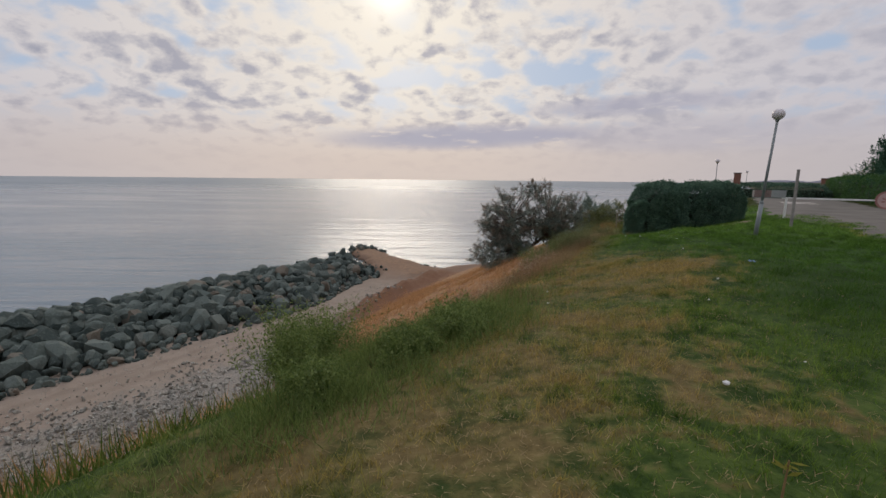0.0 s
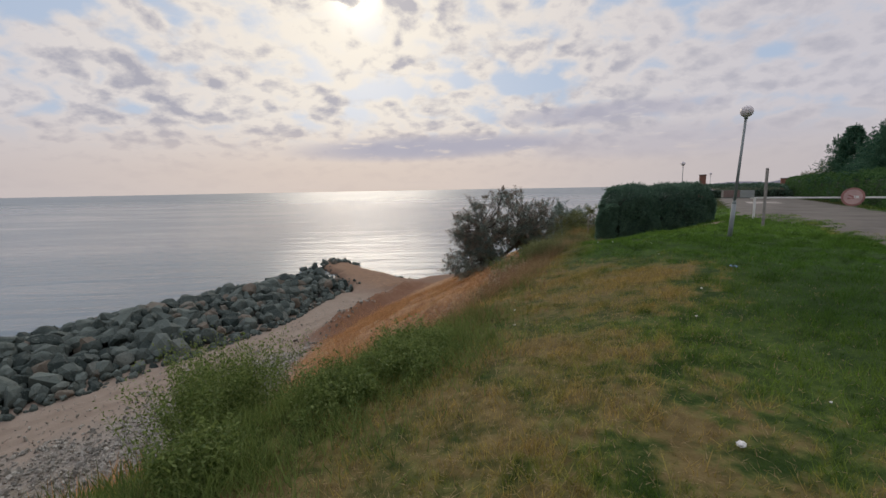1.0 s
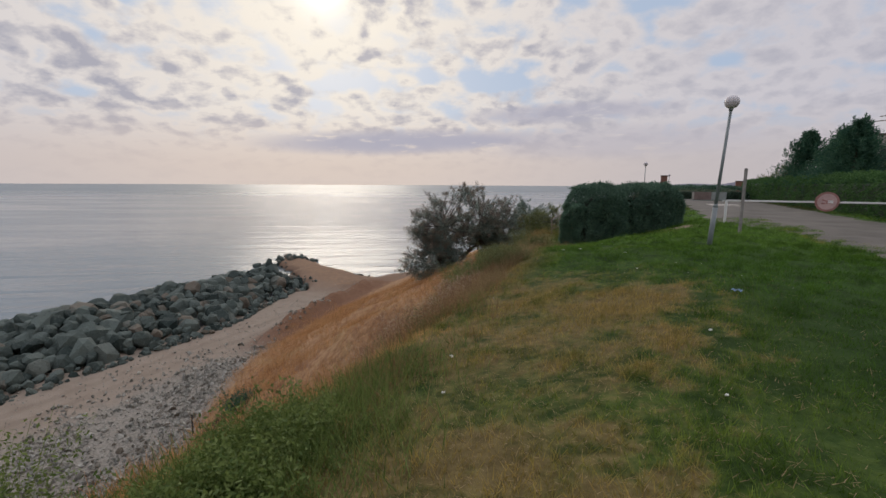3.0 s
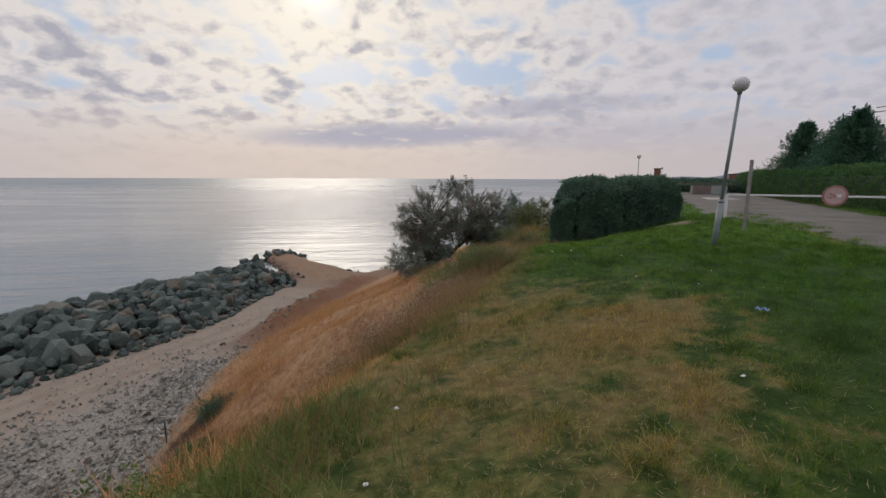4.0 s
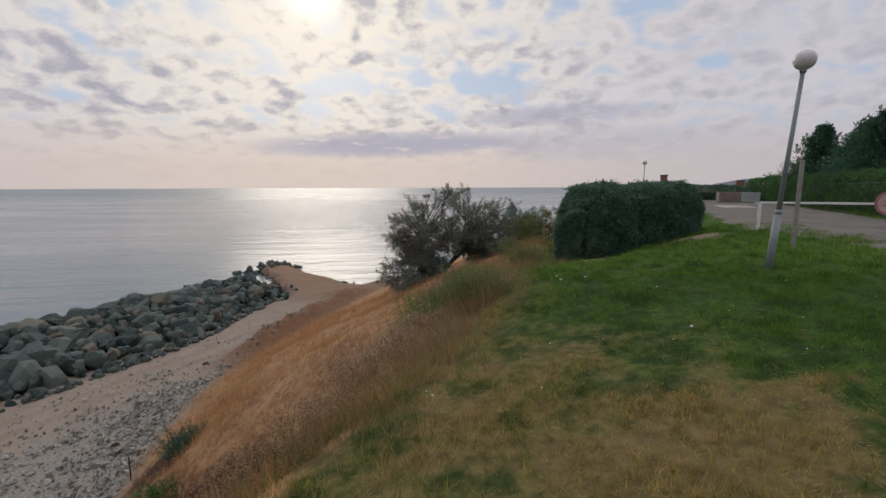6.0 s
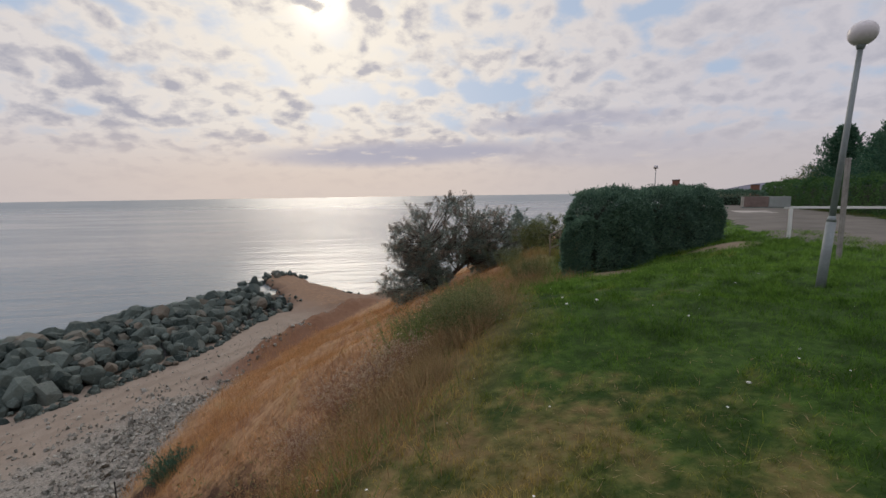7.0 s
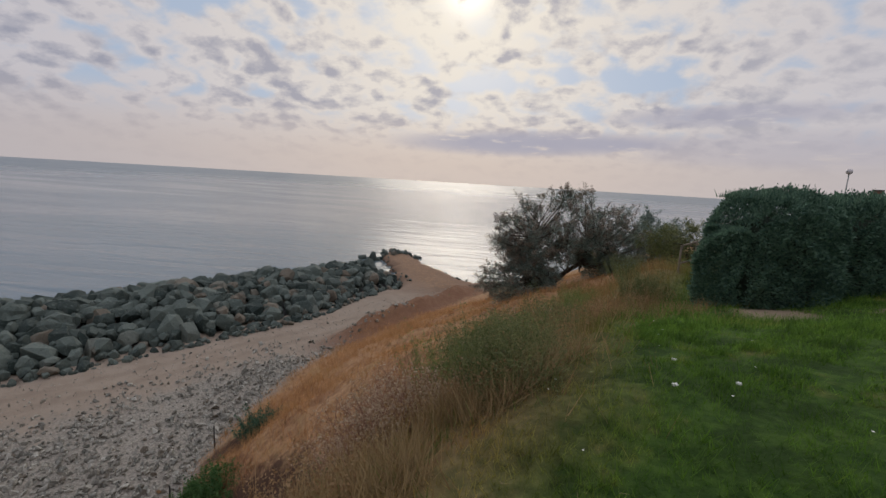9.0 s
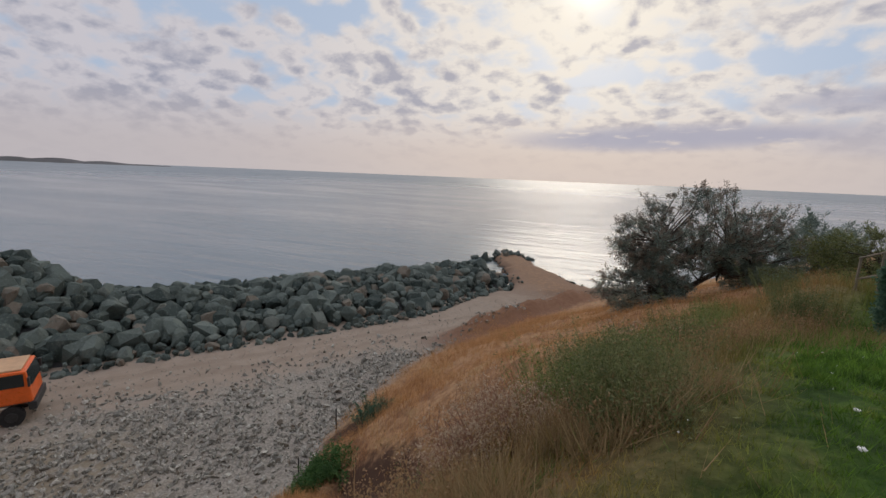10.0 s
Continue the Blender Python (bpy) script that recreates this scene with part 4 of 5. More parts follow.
    brush = thing("brush", Matrix.Translation(on_ground(10.9, 17.4, -0.1)), "dark tangled brush over a slumped hollow", "shrub")
    tagged(np_part("foliage", *leaves(pts, 0.10, 3.0), M["conifer"], brush), kind="stuff")
    tagged(np_part("stalk", *stems(st, 0.01), M["bark"], brush), kind="stuff")
    # green patch at the slope's foot by the stakes
    pts = []
    for _ in range(44):
        a, b = rng.normal(7.5, 0.6), rng.normal(15.6, 0.7)
        p, s = weed_clump(9, 0.4, 0.7, 0.06, 26)
        pts.append(p + np.array(on_ground(a, b)))
    join_sets("scrub", [leaves(np.concatenate(pts), 0.10, 2.2)], M["hedge_green"], "dark green scrub at the foot of the slope", "scrub")


make_grass()
make_dry_grass()
make_weeds()


# ---------- trees and hedges ----------
def hedge(name, a0, b0, a1, b1, deep, top, mat, label, n, leaf=0.07, rough=0.16):
    """A clipped hedge between two plan points: a solid dark core under a skin of small leaves."""
    o = on_ground(a0, b0, -0.1)
    e = on_ground(a1, b1, -0.1)
    tall = top - o.z
    along = Vector((e.x - o.x, e.y - o.y, 0))
    length = along.length
    ob = thing(name, Matrix.Translation(o) @ Matrix.Rotation(math.atan2(along.y, along.x), 4, "Z"), label, "hedge")
    # points on the skin of a rounded block
    w = np.array([length * tall * 2, length * deep, deep * tall * 2])
    pick = rng.choice(3, n, p=w / w.sum())
    x, y, z = rng.uniform(0, length, n), rng.uniform(-deep / 2, deep / 2, n), rng.uniform(0.02, tall, n)
    flip = rng.choice([-1, 1], n)
    y = np.where(pick == 0, flip * deep / 2, y)
    z = np.where(pick == 1, tall, z)
    x = np.where(pick == 2, np.where(flip > 0, length, 0), x)
    c = np.array([length / 2, 0, tall * 0.45])
    out = np.stack([(pick == 2) * np.sign(x - c[0]), (pick == 0) * np.sign(y), (pick == 1) * 1.0], 1).astype(float)
    relief = rough * (vnoise(x * 1.6 + y, z * 1.6 + y, 2.0) + 0.6 * vnoise(x * 4.3, z * 4 + y * 4, 5.0))
    u, v, w = (x - length / 2) / (length / 2), y / (deep / 2), np.maximum((z - tall * 0.4) / (tall * 0.6), 0)
    round_in = (np.abs(u) ** 9 + np.abs(v) ** 6 + w ** 7) ** (-1 / 7.0)
    round_in = np.minimum(round_in, 1.0)
    pts = np.stack([length / 2 + (x - length / 2) * (1 - (1 - round_in) * np.minimum(1, deep / length)), y * round_in, np.where(w > 0, tall * 0.4 + (z - tall * 0.4) * round_in, z)], 1)
    pts = pts + out * (relief + rng.normal(0, 0.05, n))[:, None]
    end = np.clip(1 - np.minimum(x, length - x) / 0.9, 0, 1)
    pts[:, 2] -= 0.22 * tall * end ** 2.5 * (z / tall) ** 2
    pts[:, 1] *= 1 - 0.18 * end ** 2
    pts[:, 0] += np.sign(length / 2 - x) * 0.25 * np.clip(z / tall - 0.55, 0, 1) * end
    pts[:, 2] = np.maximum(pts[:, 2], 0.02)
    np_part("foliage", *leaves(pts, leaf, 2.0, -0.2, out), mat, ob)
    # upright shoots on the top
    k = n // 40
    xs, ys = rng.uniform(0.3, length - 0.3, k), rng.uniform(-deep / 2 + 0.1, deep / 2 - 0.1, k)
    sp = np.stack([xs, ys, tall - 0.05 + rough * vnoise(xs * 1.6 + ys, tall * 1.6 + ys, 2.0)], 1)
    v, f = blades(sp, np.full(k, 0.14), np.full(k, 0.02), 0.25)
    tagged(np_part("shoot", v, f, mat, ob), kind="stuff")
    # solid dark green box that fills the inside
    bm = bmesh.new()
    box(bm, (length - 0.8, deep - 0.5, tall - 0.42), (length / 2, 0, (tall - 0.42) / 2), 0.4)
    part("dark_core", bm, M["twig"], ob)
    return ob


hedge("hedge", 11.7, -0.1, 13.6, -1.5, 1.5, 14.22, M["hedge"], "dark green clipped hedge on the edge of the bluff", 62000, 0.06, 0.13)
hedge("hedge", 13.75, -1.45, 16.5, -3.5, 1.5, 14.24, M["hedge"], "dark green clipped hedge beside the path", 66000, 0.06, 0.14)
hedge("hedge", 9.0, -13.2, 52.0, -12.4, 2.4, 14.85, M["hedge_green"], "long bright green hedge along the path", 120000, 0.08)


hedge("hedge", 45.5, -2.6, 47.0, -11.0, 2.0, 14.1, M["hedge"], "low dark hedge at the far end of the path", 12000, 0.14)


def crown_tree(o, name, label, trunk, clumps, radius, per, leaf, mat, twig_r=0.035, tip_mat=None):
    """A tree whose limbs reach out from a bent trunk to every clump of its crown."""
    tree = thing(name, Matrix.Translation(o), label, "tree")
    bm = bmesh.new()
    nodes = [Vector(p) for p in trunk]
    for i in range(len(nodes) - 1):
        r = 0.20 * (1 - 0.75 * i / len(nodes))
        tube(bm, nodes[i], nodes[i + 1], r, r * 0.82, 8)
    pts, outs, tip_pts, tip_outs = [], [], [], []
    for c in clumps:
        c = Vector(c)
        base = min(nodes[1:], key=lambda q: (q - c).length + 0.6 * max(0, q.z - c.z))
        bend = base.lerp(c, 0.5) + Vector(rng.normal(0, 0.25, 3)) + Vector((0, 0, -0.15))
        tube(bm, base, bend, twig_r * 1.5, twig_r, 5), tube(bm, bend, c, twig_r, twig_r * 0.35, 5)
        for _ in range(3):
            tip = c + Vector(rng.normal(0, radius * 0.75, 3)) + (c - nodes[1]).normalized() * 0.25
            tube(bm, c.lerp(bend, 0.3), tip, twig_r * 0.4, 0.006, 4)
            n = int(per * rng.uniform(0.10, 0.45))
            t = rng.uniform(0.35, 1.05, (n, 1))
            cc, tt = np.array(c), np.array(tip)
            outer = tip_mat is not None and rng.random() < sstep(0.2, 2.6, c.z - 0.35 * c.x)
            (tip_pts if outer else pts).append(cc + (tt - cc) * t + rng.normal(0, 0.06, (n, 3)))
            (tip_outs if outer else outs).append(np.repeat(((tt - cc) / (np.linalg.norm(tt - cc) + 1e-6))[None], n, 0))
        n = int(per * rng.uniform(0.4, 1.2))
        pts.append(np.array(c) + rng.normal(0, radius * 0.5, (n, 3)))
        outs.append(tangled(n))
    part("trunk", bm, M["bark"], tree, "dark crooked trunk and limbs", True)
    np_part("crown", *leaves(np.concatenate(pts), leaf, 3.6, 0.0, np.concatenate(outs)), mat, tree, "feathery uneven foliage with gaps")
    if tip_pts:
        np_part("seed_spray", *leaves(np.concatenate(tip_pts), leaf, 3.6, 0.0, np.concatenate(tip_outs)), tip_mat, tree, "brownish seed sprays at the twig ends")
    return tree


def crown_points(n, c, r, tilt=0.0, hollow=0.35):
    v = tangled(n) * (hollow + (1 - hollow) * rng.uniform(0, 1, (n, 1)) ** 0.5)
    v = v * np.array(r)
    v[:, 2] += v[:, 0] * tilt
    return v + np.array(c)


TREE = Vector((7.9, 36.4, float(height(*AB(7.9, 36.4)))))
tops = np.concatenate([crown_points(150, (0.1, 0, 3.8), (4.3, 2.2, 2.3), 0.20, 0.45), crown_points(34, (0.6, 0, 3.1), (2.2, 1.2, 1.2), 0.10, 0.1), crown_points(70, (-2.2, -0.8, 0.6), (2.7, 1.6, 1.3), 0.05, 0.1),
                       crown_points(34, (3.8, 0.4, 3.0), (1.9, 1.5, 1.6)), crown_points(34, (-1.7, -0.3, 1.8), (1.5, 1.0, 1.0), 0.0, 0.1), crown_points(16, (2.8, 0.2, 2.2), (1.4, 1.1, 0.5))])
crown_tree(TREE, "tamarisk", "wind-bent tamarisk tree growing from the slope", [(-0.5, 0, -0.4), (0.0, 0, 0.55), (0.7, 0, 1.25), (1.6, 0.1, 1.9), (2.2, 0.2, 3.0), (0.0, 0.2, 2.6), (-1.3, 0, 3.2)], tops, 0.42, 210, 0.12, M["tamarisk"], 0.032, M["tamarisk_tip"])
b2 = Vector((14.2, 38.5, float(height(*AB(14.2, 38.5)))))
crown_tree(b2, "bush", "rounded grey-green bush on the slope", [(0, 0, -0.3), (0.1, 0, 0.5), (0.2, 0, 1.2)], crown_points(46, (0, 0, 1.7), (2.4, 1.8, 1.4), 0, 0.2), 0.55, 330, 0.13, M["tamarisk"], 0.02)
b4 = Vector((11.2, 37.4, float(height(*AB(11.2, 37.4)))))
crown_tree(b4, "bush", "low dark bush under the tamarisk", [(0, 0, -0.3), (0.1, 0, 0.4), (0.2, 0, 0.9)], crown_points(40, (0, 0, 0.9), (2.2, 1.6, 1.0), 0, 0.2), 0.5, 260, 0.12, M["tamarisk"], 0.018)
b3 = Vector((14.2, 32.6, float(height(*AB(14.2, 32.6)))))
crown_tree(b3, "bush", "low olive-brown bush beside the steps", [(0, 0, -0.3), (0.1, 0, 0.4), (0.2, 0, 0.9)], crown_points(40, (0, 0, 1.0), (2.6, 1.6, 1.0), 0, 0.2), 0.45, 240, 0.11, M["olive"], 0.018)


def conifer(o, tall, wide, n, label, name="conifer"):
    tree = thing(name, Matrix.Translation(o), label, "tree")
    bm = bmesh.new()
    tube(bm, (0, 0, -0.2), (0, 0, tall * 0.9), 0.14, 0.03, 8)
    part("trunk", bm, M["bark"], tree, "", True)
    pts, out = [], []
    for _ in range(n // 55):
        t = rng.uniform(0.02, 1.0) ** 1.1
        turn = rng.uniform(0, 6.28)
        reach = wide * (1 - t) ** 0.9 * rng.uniform(0.5, 1.25) + 0.10
        d = np.array([math.cos(turn), math.sin(turn), rng.uniform(0.2, 0.75)])
        k = int(rng.integers(35, 75))
        f = rng.uniform(0.15, 1, (k, 1)) ** 0.7
        pts.append(np.array([0, 0, t * tall * 0.93]) + d * reach * f + rng.normal(0, 0.10, (k, 3)))
        out.append(np.repeat((d / np.linalg.norm(d))[None], k, 0))
    for _ in range(16):  # upright leaders that break the outline
        turn, r = rng.uniform(0, 6.28), wide * rng.uniform(0, 0.6)
        z0 = tall * (0.93 - 0.45 * r / wide)
        k = 70
        f = rng.uniform(0, 1, (k, 1))
        pts.append(np.array([r * math.cos(turn), r * math.sin(turn), z0 - 0.3]) + f * np.array([0.15 * math.cos(turn), 0.15 * math.sin(turn), rng.uniform(0.6, 1.1)]) + rng.normal(0, 0.10, (k, 3)) * (1.1 - f))
        out.append(np.repeat(np.array([[0.0, 0.0, 1.0]]), k, 0))
    pts, out = np.concatenate(pts), np.concatenate(out)
    np_part("crown", *leaves(pts, 0.16, 3.4, 0.0, out), M["conifer"], tree)


for x, y, tall, wide in ((35.0, 32.7, 5.6, 2.0), (30.7, 25.8, 5.4, 2.1), (32.6, 28.0, 5.2, 2.1), (34.6, 29.6, 4.6, 2.2)):
    conifer(Vector((x, y, 12.8)), tall * 1.06, wide * 1.25, 30000, "dark green conifer behind the hedge")
for x, y in ((40.1, 39.0), (34.5, 25.3)):
    crown_tree(Vector((x, y, 12.8)), "bush", "pale green bush behind the hedge", [(0, 0, -0.3), (0.1, 0, 1.0), (0.2, 0, 2.0)], crown_points(40, (0, 0, 1.9), (1.9, 1.7, 1.2), 0, 0.2), 0.5, 220, 0.14, M["olive"], 0.02)


# ---------- lamps, barrier, posts ----------
def make_lamp(foot_at, top_at, globe_r, label):
    """Tapered post with a thicker sleeve below, a collar and an opal globe."""
    o, t = Vector(foot_at), Vector(top_at) - Vector(foot_at)
    h = t.length - globe_r  # the globe sits on the post
    m = Matrix.Translation(o) @ t.to_track_quat("Z", "Y").to_matrix().to_4x4()
    lamp = thing("street_lamp", m, label, "street lamp", "globe lamps")
    bm = bmesh.new()
    tube(bm, (0, 0, 0.9), (0, 0, h), 0.038, 0.030, 14)
    part("post", bm, M["lamp_metal"], lamp, "", True)
    bm = bmesh.new()
    tube(bm, (0, 0, -0.15), (0, 0, 0.92), 0.058, 0.055, 16)
    tube(bm, (0, 0, 0.92), (0, 0, 1.0), 0.055, 0.040, 16)
    part("sleeve", bm, M["lamp_metal"], lamp, "thicker steel foot of the lamp post", True)
    bm = bmesh.new()
    tube(bm, (0, 0, h - 0.04), (0, 0, h + 0.05), 0.038, 0.060, 16)
    part("collar", bm, M["lamp_metal"], lamp, "", True)
    bm = bmesh.new()
    ball(bm, (0, 0, h + globe_r), globe_r, 0.97)
    part("globe", bm, M["globe"], lamp, "unlit opal white globe", True)
    return lamp


LAMP_FOOT = (9.114, 11.978, 12.86)
make_lamp(LAMP_FOOT, (9.237, 11.851, 16.184), 0.155, "leaning grey street lamp with a white globe on the lawn")
make_lamp((26.6, 40.9, 12.6), (26.6, 40.9, 16.25), 0.19, "upright grey street lamp with a globe beyond the hedge")
make_lamp((52.0, 72.0, 12.6), (52.0, 72.0, 16.0), 0.19, "far grey street lamp with a globe")


def make_barrier():
    o = on_ground(14.1, -5.2)
    e = on_ground(14.1, -11.6)
    along = Vector((e.x - o.x, e.y - o.y, 0))
    n = along.length
    bar = thing("barrier", Matrix.Translation((o.x, o.y, 12.82)) @ Matrix.Rotation(math.atan2(along.y, along.x), 4, "Z"), "white boom barrier with a round sign across the path", "barrier")
    bm = bmesh.new()
    box(bm, (0.08, 0.08, 1.0), (0, 0, 0.4), 0.012)
    part("post", bm, M["white_paint"], bar)
    bm = bmesh.new()
    box(bm, (0.10, 0.10, 1.1), (n, 0, 0.4), 0.012)
    part("post", bm, M["white_paint"], bar)
    bm = bmesh.new()
    box(bm, (n + 0.3, 0.06, 0.06), (n / 2, -0.005, 0.93), 0.01)
    part("boom", bm, M["white_paint"], bar, "white painted steel boom")
    # counterweight board on the short arm
    bm = bmesh.new()
    box(bm, (1.10, 0.05, 0.05), (-0.55, -0.005, 0.94), 0.008)
    part("short_arm", bm, M["lamp_metal"], bar, "grey steel short arm")
    for name, x0, x1, mat, label in (("end_plate", -1.12, -1.055, "slab", "pale end plate"), ("red_panel", -1.05, -0.50, "faded_panel", "faded brown-red panel"), ("grey_panel", -0.495, -0.02, "grey_wall", "grey panel")):
        bm = bmesh.new()
        box(bm, (x1 - x0, 0.09, 0.28), ((x0 + x1) / 2, -0.005, 1.085), 0.012)
        part(name, bm, M[mat], bar, label)
    bm = bmesh.new()
    tube(bm, (2.87, -0.045, 0.95), (2.87, -0.061, 0.95), 0.33, 0.33, 32)
    sign = part("sign", bm, M["red"], bar, "round no-entry sign with a faded red rim")
    bm = bmesh.new()
    tube(bm, (2.87, -0.060, 0.95), (2.87, -0.066, 0.95), 0.265, 0.265, 32)
    part("face", bm, M["sign_face"], sign)
    for dx, dz, w, h, tilt in ((-0.06, 0.03, 0.17, 0.05, 0.4), (0.09, 0.0, 0.14, 0.09, 0.0), (-0.10, -0.06, 0.10, 0.05, 0.0), (0.02, -0.03, 0.12, 0.05, -0.5)):
        bm = bmesh.new()
        box(bm, (w, 0.004, h), (2.87 + dx, -0.068, 0.95 + dz), 0.0, Matrix.Rotation(tilt, 3, "Y"))
        part("mark", bm, M["white_paint"] if dx > 0.05 else M["red"], sign)


make_barrier()


def make_pole():
    o = on_ground(10.2, -5.1)
    pole = thing("post", Matrix.Translation(o), "weathered grey upright post on the lawn", "post")
    bm = bmesh.new()
    box(bm, (0.065, 0.065, 2.1), (0, 0, 0.85), 0.01)
    part("shaft", bm, M["post"], pole)


make_pole()


def make_stake(x, y, z, tall, lean):
    s = thing("stake", pose(x, y, z, lean, lean * 0.6, 0), "thin dark iron stake at the foot of the slope", "stake", "stakes")
    bm = bmesh.new()
    tube(bm, (0, 0, -0.3), (0, 0, tall), 0.035, 0.03, 7)
    part("rod", bm, M["black"], s)


make_stake(-9.4, 28.0, float(height(*AB(-9.4, 28.0))), 1.3, 3)
make_stake(-8.5, 23.8, float(height(*AB(-8.5, 23.8))), 1.5, -3)


def make_handrail():
    o = Vector((9.3, 20.9, 12.0))
    rail = thing("handrail", Matrix.Translation(o), "grey wooden handrail of steps down the slope", "handrail")
    d = Vector((-0.74, 0.5, -0.44)).normalized()
    for name, z in (("rail", 0.97), ("lower_rail", 0.5)):
        bm = bmesh.new()
        tube(bm, (0, 0, z), Vector((0, 0, z)) + d * 0.45, 0.022, 0.022, 8)
        part(name, bm, M["wood"], rail)
    for t in (0.03, 0.42):
        bm = bmesh.new()
        q = d * t
        g = float(height(*AB(o.x + q.x, o.y + q.y))) - o.z - 0.2
        box(bm, (0.045, 0.045, q.z + 0.97 - g), (q.x, q.y, (q.z + 0.97 + g) / 2), 0.008)
        part("post", bm, M["wood"], rail)


make_handrail()


def make_chimney(x, y, z0, z1, w, label):
    c = thing("brick_pillar", Matrix.Translation((x, y, z0)) @ Matrix.Rotation(radians(-38), 4, "Z"), label, "pillar")
    bm = bmesh.new()
    box(bm, (w, w, z1 - z0 - 0.1), (0, 0, (z1 - z0 - 0.1) / 2), 0.02)
    part("shaft", bm, M["brick"], c)
    bm = bmesh.new()
    box(bm, (w * 1.12, w * 1.12, 0.1), (0, 0, z1 - z0 - 0.05), 0.015)
    part("cap", bm, M["roof"], c)


make_chimney(30.07, 42.92, 12.7, 15.25, 0.58, "square red brick pillar beyond the hedge")
make_chimney(49.5, 54.4, 12.6, 14.9, 0.85, "broad red brick pillar far beyond the path")


def make_apron():
    """Pale concrete slabs across the path before the garden wall."""
    apron = thing("concrete_paving", Matrix.Translation(on_ground(31.2, -7.3, -0.06)) @ Matrix.Rotation(math.atan2(BX.y, BX.x), 4, "Z"), "pale concrete slabs across the end of the path", "paving")
    for i in range(3):
        bm = bmesh.new()
        box(bm, (0.62, 3.4, 0.10), (-0.63 + 0.63 * i, 0, 0.05), 0.012)
        part("slab", bm, M["slab"], apron)


make_apron()


# ---------- house far to the right ----------
def make_house():
    o = Vector((43.6, 35.3, 12.2))
    house = thing("house", Matrix.Translation(o) @ Matrix.Rotation(radians(-53.6), 4, "Z"), "cream house with a jutting upper storey behind the trees", "house")
    bm = bmesh.new()
    box(bm, (10, 8, 6.2), (5, 4, 3.1), 0.05)
    part("wall", bm, M["render_wall"], house, "pale grey lower storeys")
    bm = bmesh.new()
    box(bm, (10.2, 8.2, 0.16), (5, 4, 6.28), 0.03)
    part("roof", bm, M["slab"], house, "pale flat roof slab")
    for x in (1.0, 2.3):
        bm = bmesh.new()
        box(bm, (0.8, 0.5, 0.28), (x, 0.6, 6.48), 0.04)
        part("roof_vent", bm, M["roof"], house)
    bm = bmesh.new()
    box(bm, (9.0, 7.0, 2.9), (5.7, 4.2, 8.55), 0.05)
    for v in bm.verts:
        if v.co.z < 7.6 and v.co.x < 3:
            v.co.x += 0.9
        if v.co.z > 9.5 and v.co.x < 3:
            v.co.x += 0.8
    upper = part("upper_storey", bm, M["ochre_wall"], house, "cream upper storey with a sloped soffit")
    for z, reach in ((7.75, 0.9), (8.15, 0.3)):
        bm = bmesh.new()
        box(bm, (reach + 2.0, 0.07, 0.07), (2.0 - reach / 2, 0.55, z), 0.01, Matrix.Rotation(-0.09, 3, "Y"))
        part("awning_bar", bm, M["wood"], upper)
    bm = bmesh.new()
    box(bm, (8.4, 7.2, 0.2), (6.1, 4.2, 10.1), 0.05)
    part("upper_roof", bm, M["roof"], house)
    for x in (1.6, 4.6, 7.6):
        for z in (1.7, 4.6):
            bm = bmesh.new()
            box(bm, (1.3, 0.14, 0.08), (x, -0.03, z - 0.74), 0.015)
            part("window_sill", bm, M["slab"], house)
            bm = bmesh.new()
            box(bm, (1.1, 0.06, 1.3), (x, -0.012, z), 0.015)
            part("window", bm, M["glass"], house)


make_house()


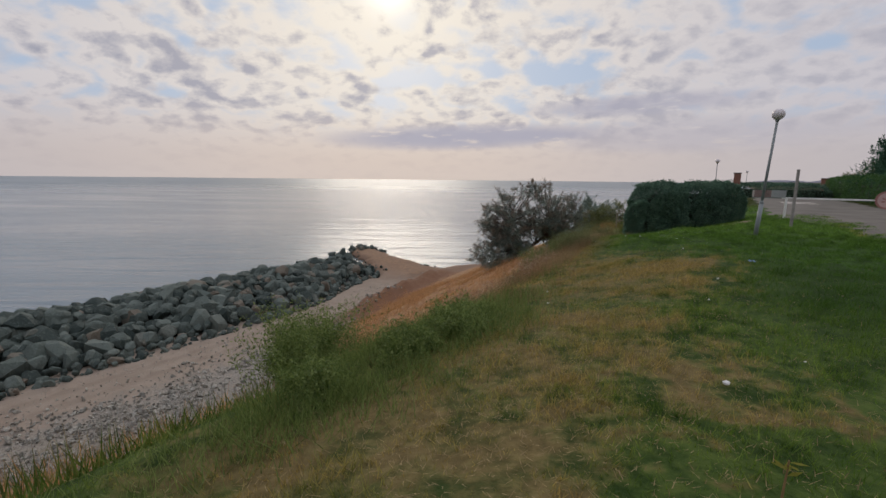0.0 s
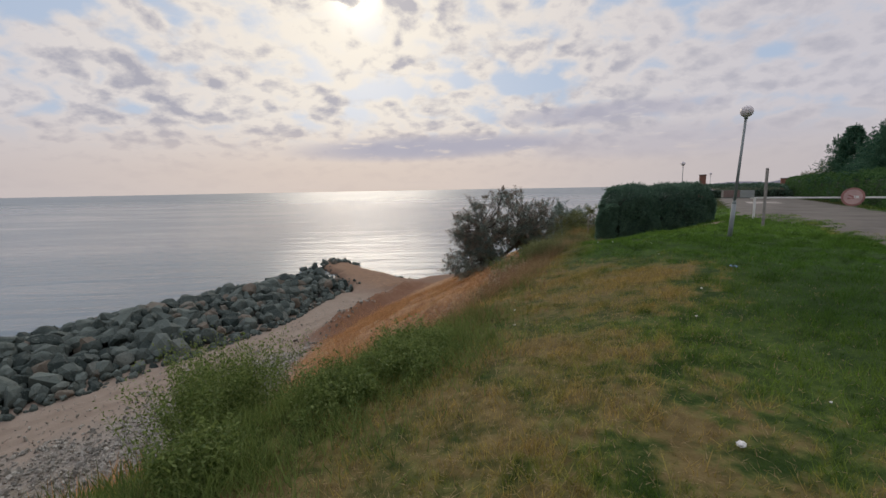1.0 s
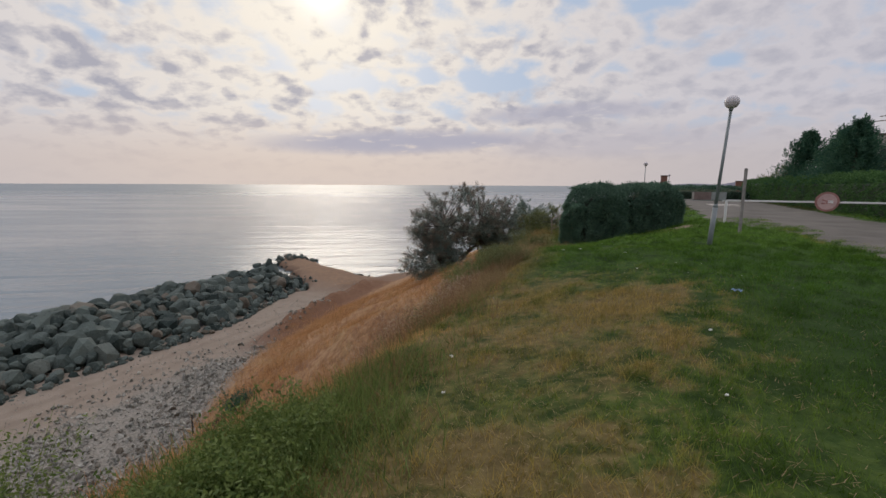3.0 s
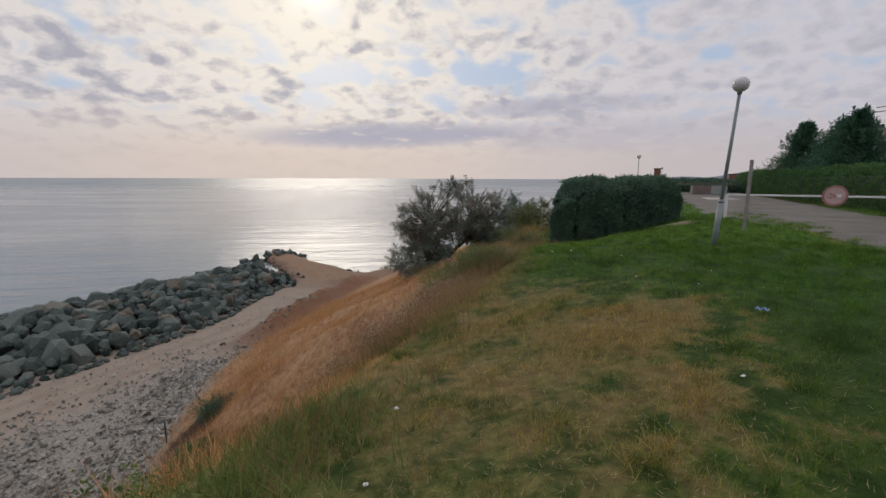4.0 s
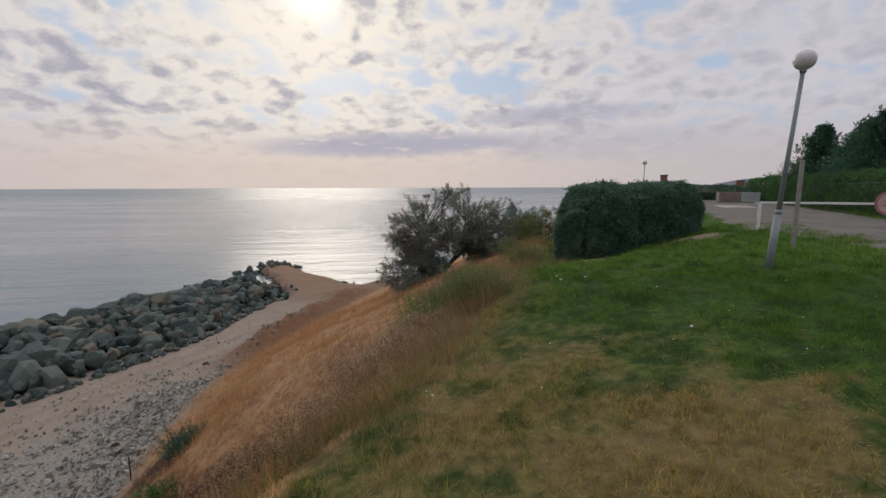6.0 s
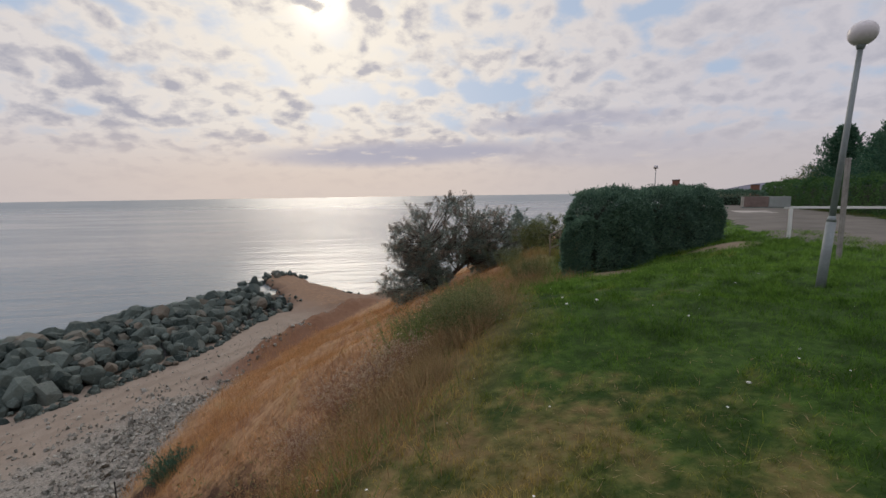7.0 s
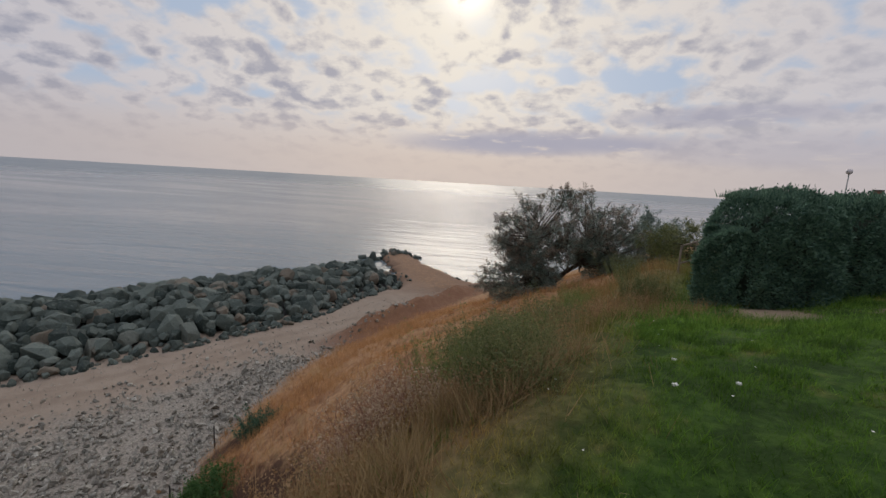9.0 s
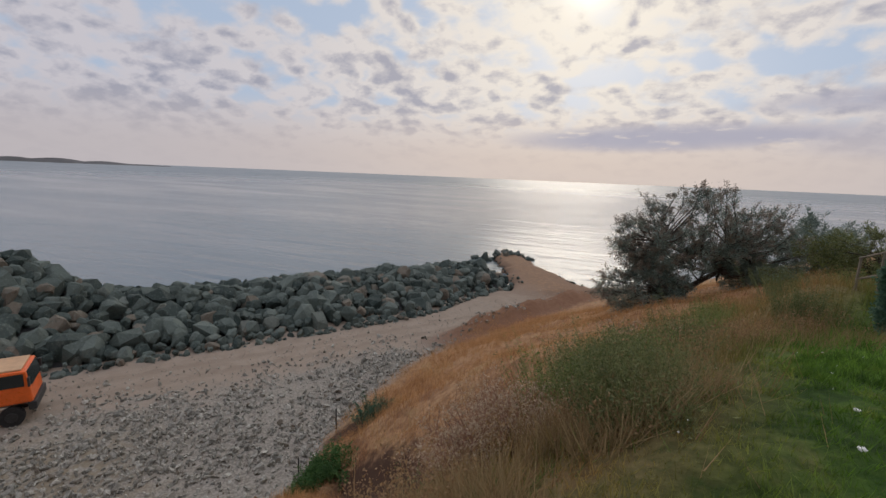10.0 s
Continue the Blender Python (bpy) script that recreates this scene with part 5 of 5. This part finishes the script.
# ---------- truck ----------
def make_truck():
    x, y = -27.2, 21.75
    t = thing("truck", Matrix.Translation((x, y, float(height(*AB(x, y))))) @ Matrix.Rotation(math.atan2(AX.y, AX.x), 4, "Z") @ Matrix.Scale(1.08, 4), "orange dump truck parked on the shore track", "truck")
    bm = bmesh.new()
    box(bm, (2.0, 2.4, 1.75), (0, 0, 2.05), 0.12)
    for v in bm.verts:
        if v.co.x > 0.4 and v.co.z > 2.1:
            v.co.x -= 0.22 * (v.co.z - 2.1)
    cab = part("cab", bm, M["orange"], t, "orange painted cab")
    for s in (-1, 1):
        bm = bmesh.new()
        box(bm, (0.95, 0.03, 0.68), (0.25, s * 1.205, 2.45), 0.03)
        part("side_window", bm, M["glass"], cab)
        bm = bmesh.new()
        box(bm, (0.10, 0.22, 0.5), (0.95, s * 1.38, 2.4), 0.04)
        part("mirror", bm, M["black"], cab)
        bm = bmesh.new()
        box(bm, (0.06, 0.36, 0.2), (1.07, s * 0.88, 1.1), 0.03)
        part("headlight", bm, M["white_paint"], cab)
    bm = bmesh.new()
    box(bm, (0.05, 2.1, 0.78), (0.90, 0, 2.46), 0.03, Matrix.Rotation(-0.215, 3, "Y"))
    part("windscreen", bm, M["glass"], cab)
    # roof panel in a lighter tan than the cab
    bm = bmesh.new()
    box(bm, (1.5, 2.1, 0.10), (-0.1, 0, 2.97), 0.04)
    part("roof_panel", bm, M["tan_roof"], cab, "tan roof panel")
    bm = bmesh.new()
    box(bm, (0.35, 2.4, 0.45), (0.95, 0, 0.98), 0.06)
    part("bumper", bm, M["black"], t)
    bm = bmesh.new()
    box(bm, (7.4, 0.9, 0.3), (-3.1, 0, 0.95), 0.03)
    part("chassis", bm, M["steel"], t)
    bm = bmesh.new()
    box(bm, (5.0, 2.45, 0.12), (-4.0, 0, 1.35), 0.02)
    for s in (-1, 1):
        box(bm, (5.0, 0.1, 1.2), (-4.0, s * 1.18, 2.0), 0.02)
    box(bm, (0.1, 2.3, 1.5), (-1.55, 0, 2.15), 0.02)
    box(bm, (0.1, 2.3, 1.1), (-6.45, 0, 1.95), 0.02)
    part("tipper_body", bm, M["orange"], t, "orange steel tipper body")
    for wx in (0.1, -3.9, -5.3):
        for s in (-1, 1):
            bm = bmesh.new()
            tube(bm, (wx, s * 0.95, 0.52), (wx, s * 1.24, 0.52), 0.52, 0.52, 22)
            wheel = part("wheel", bm, M["tyre"], t)
            # rim coloured black to stand in for the shadow under the truck
            bm = bmesh.new()
            tube(bm, (wx, s * 1.2, 0.52), (wx, s * 1.255, 0.52), 0.29, 0.25, 16)
            part("rim", bm, M["black"], wheel)


make_truck()


# ---------- small things on the lawn ----------
def make_litter(x, y, s):
    s *= 0.7
    z = float(height(*AB(x, y)))
    bm = bmesh.new()
    bmesh.ops.create_icosphere(bm, subdivisions=2, radius=s, matrix=Matrix.Diagonal((1.2, 0.9, 0.6, 1)))
    for v in bm.verts:
        v.co += Vector(rng.normal(0, s * 0.13, 3))
    ob = part("crumpled_paper", bm, M["litter"])
    ob.location = (x, y, z + s * 0.5 + 0.02)
    tagged(ob, "crumpled white scrap of paper on the grass", "litter", "scraps on the lawn")


for x, y, s in ((2.09, 2.83, 0.034), (1.63, 6.06, 0.02), (1.87, 7.0, 0.025), (3.0, 3.2, 0.012), (5.4, 12.04, 0.025), (5.74, 12.91, 0.025), (5.6, 9.5, 0.02), (6.3, 11.0, 0.02), (4.3, 6.3, 0.02), (5.9, 12.2, 0.025), (3.4, 5.1, 0.018)):
    make_litter(x, y, s)


def make_wrapper():
    x, y = 5.75, 7.55
    bm = bmesh.new()
    bmesh.ops.create_grid(bm, x_segments=6, y_segments=4, size=0.05)
    for v in bm.verts:
        v.co = Vector((v.co.x * 1.2, v.co.y * 0.7, 0.02 * math.sin(v.co.x * 70) * math.cos(v.co.y * 60)))
    bmesh.ops.solidify(bm, geom=bm.faces[:], thickness=0.002)
    ob = part("wrapper", bm, M["blue_plastic"])
    ob.location = (x, y, float(height(*AB(x, y))) + 0.05)
    tagged(ob, "creased blue plastic wrapper lying in the grass", "litter")


make_wrapper()


def make_lawn_weed():
    o = Vector((1.56, 1.66, float(height(*AB(1.56, 1.66)))))
    w = thing("lawn_weed", Matrix.Translation(o), "small yellow-green broad-leaved weed in the lawn", "plant")
    bm = bmesh.new()
    tube(bm, (0, 0, -0.02), (0.01, 0, 0.2), 0.006, 0.004, 6)
    part("stem", bm, M["dead_weed"], w)
    for i in range(7):
        bm = bmesh.new()
        turn, z = i * 0.9, 0.12 + 0.012 * i
        d, side = Vector((math.cos(turn), math.sin(turn), 0.25)), Vector((-math.sin(turn), math.cos(turn), 0))
        q = [Vector((0.01, 0, z)), Vector((0.01, 0, z)) + d * 0.035 + side * 0.014, Vector((0.01, 0, z)) + d * 0.075, Vector((0.01, 0, z)) + d * 0.035 - side * 0.014]
        q = [bm.verts.new(p) for p in q]
        bm.faces.new((q[0], q[1], q[2])), bm.faces.new((q[0], q[2], q[3]))
        bmesh.ops.solidify(bm, geom=bm.faces[:], thickness=0.002)
        part("leaf", bm, M["yellow_leaf"], w)


make_lawn_weed()


def make_daisies():
    n = 80
    a, b = rng.uniform(1.5, 10, n), rng.uniform(-6.5, 0.4, n)
    p = lift(a, b, 0.075)
    verts, faces = [], []
    for i in range(n):
        r, base = rng.uniform(0.005, 0.010), len(verts)
        for t in range(6):
            verts.append(p[i] + np.array([r * math.cos(t * 1.047), r * math.sin(t * 1.047), 0.004 * math.sin(t * 3.1)]))
        faces.append([base + t for t in range(6)])
    tagged(np_part("daisies", verts, faces, M["litter"]), "tiny white flowers scattered in the lawn", "flowers", kind="stuff")


make_daisies()
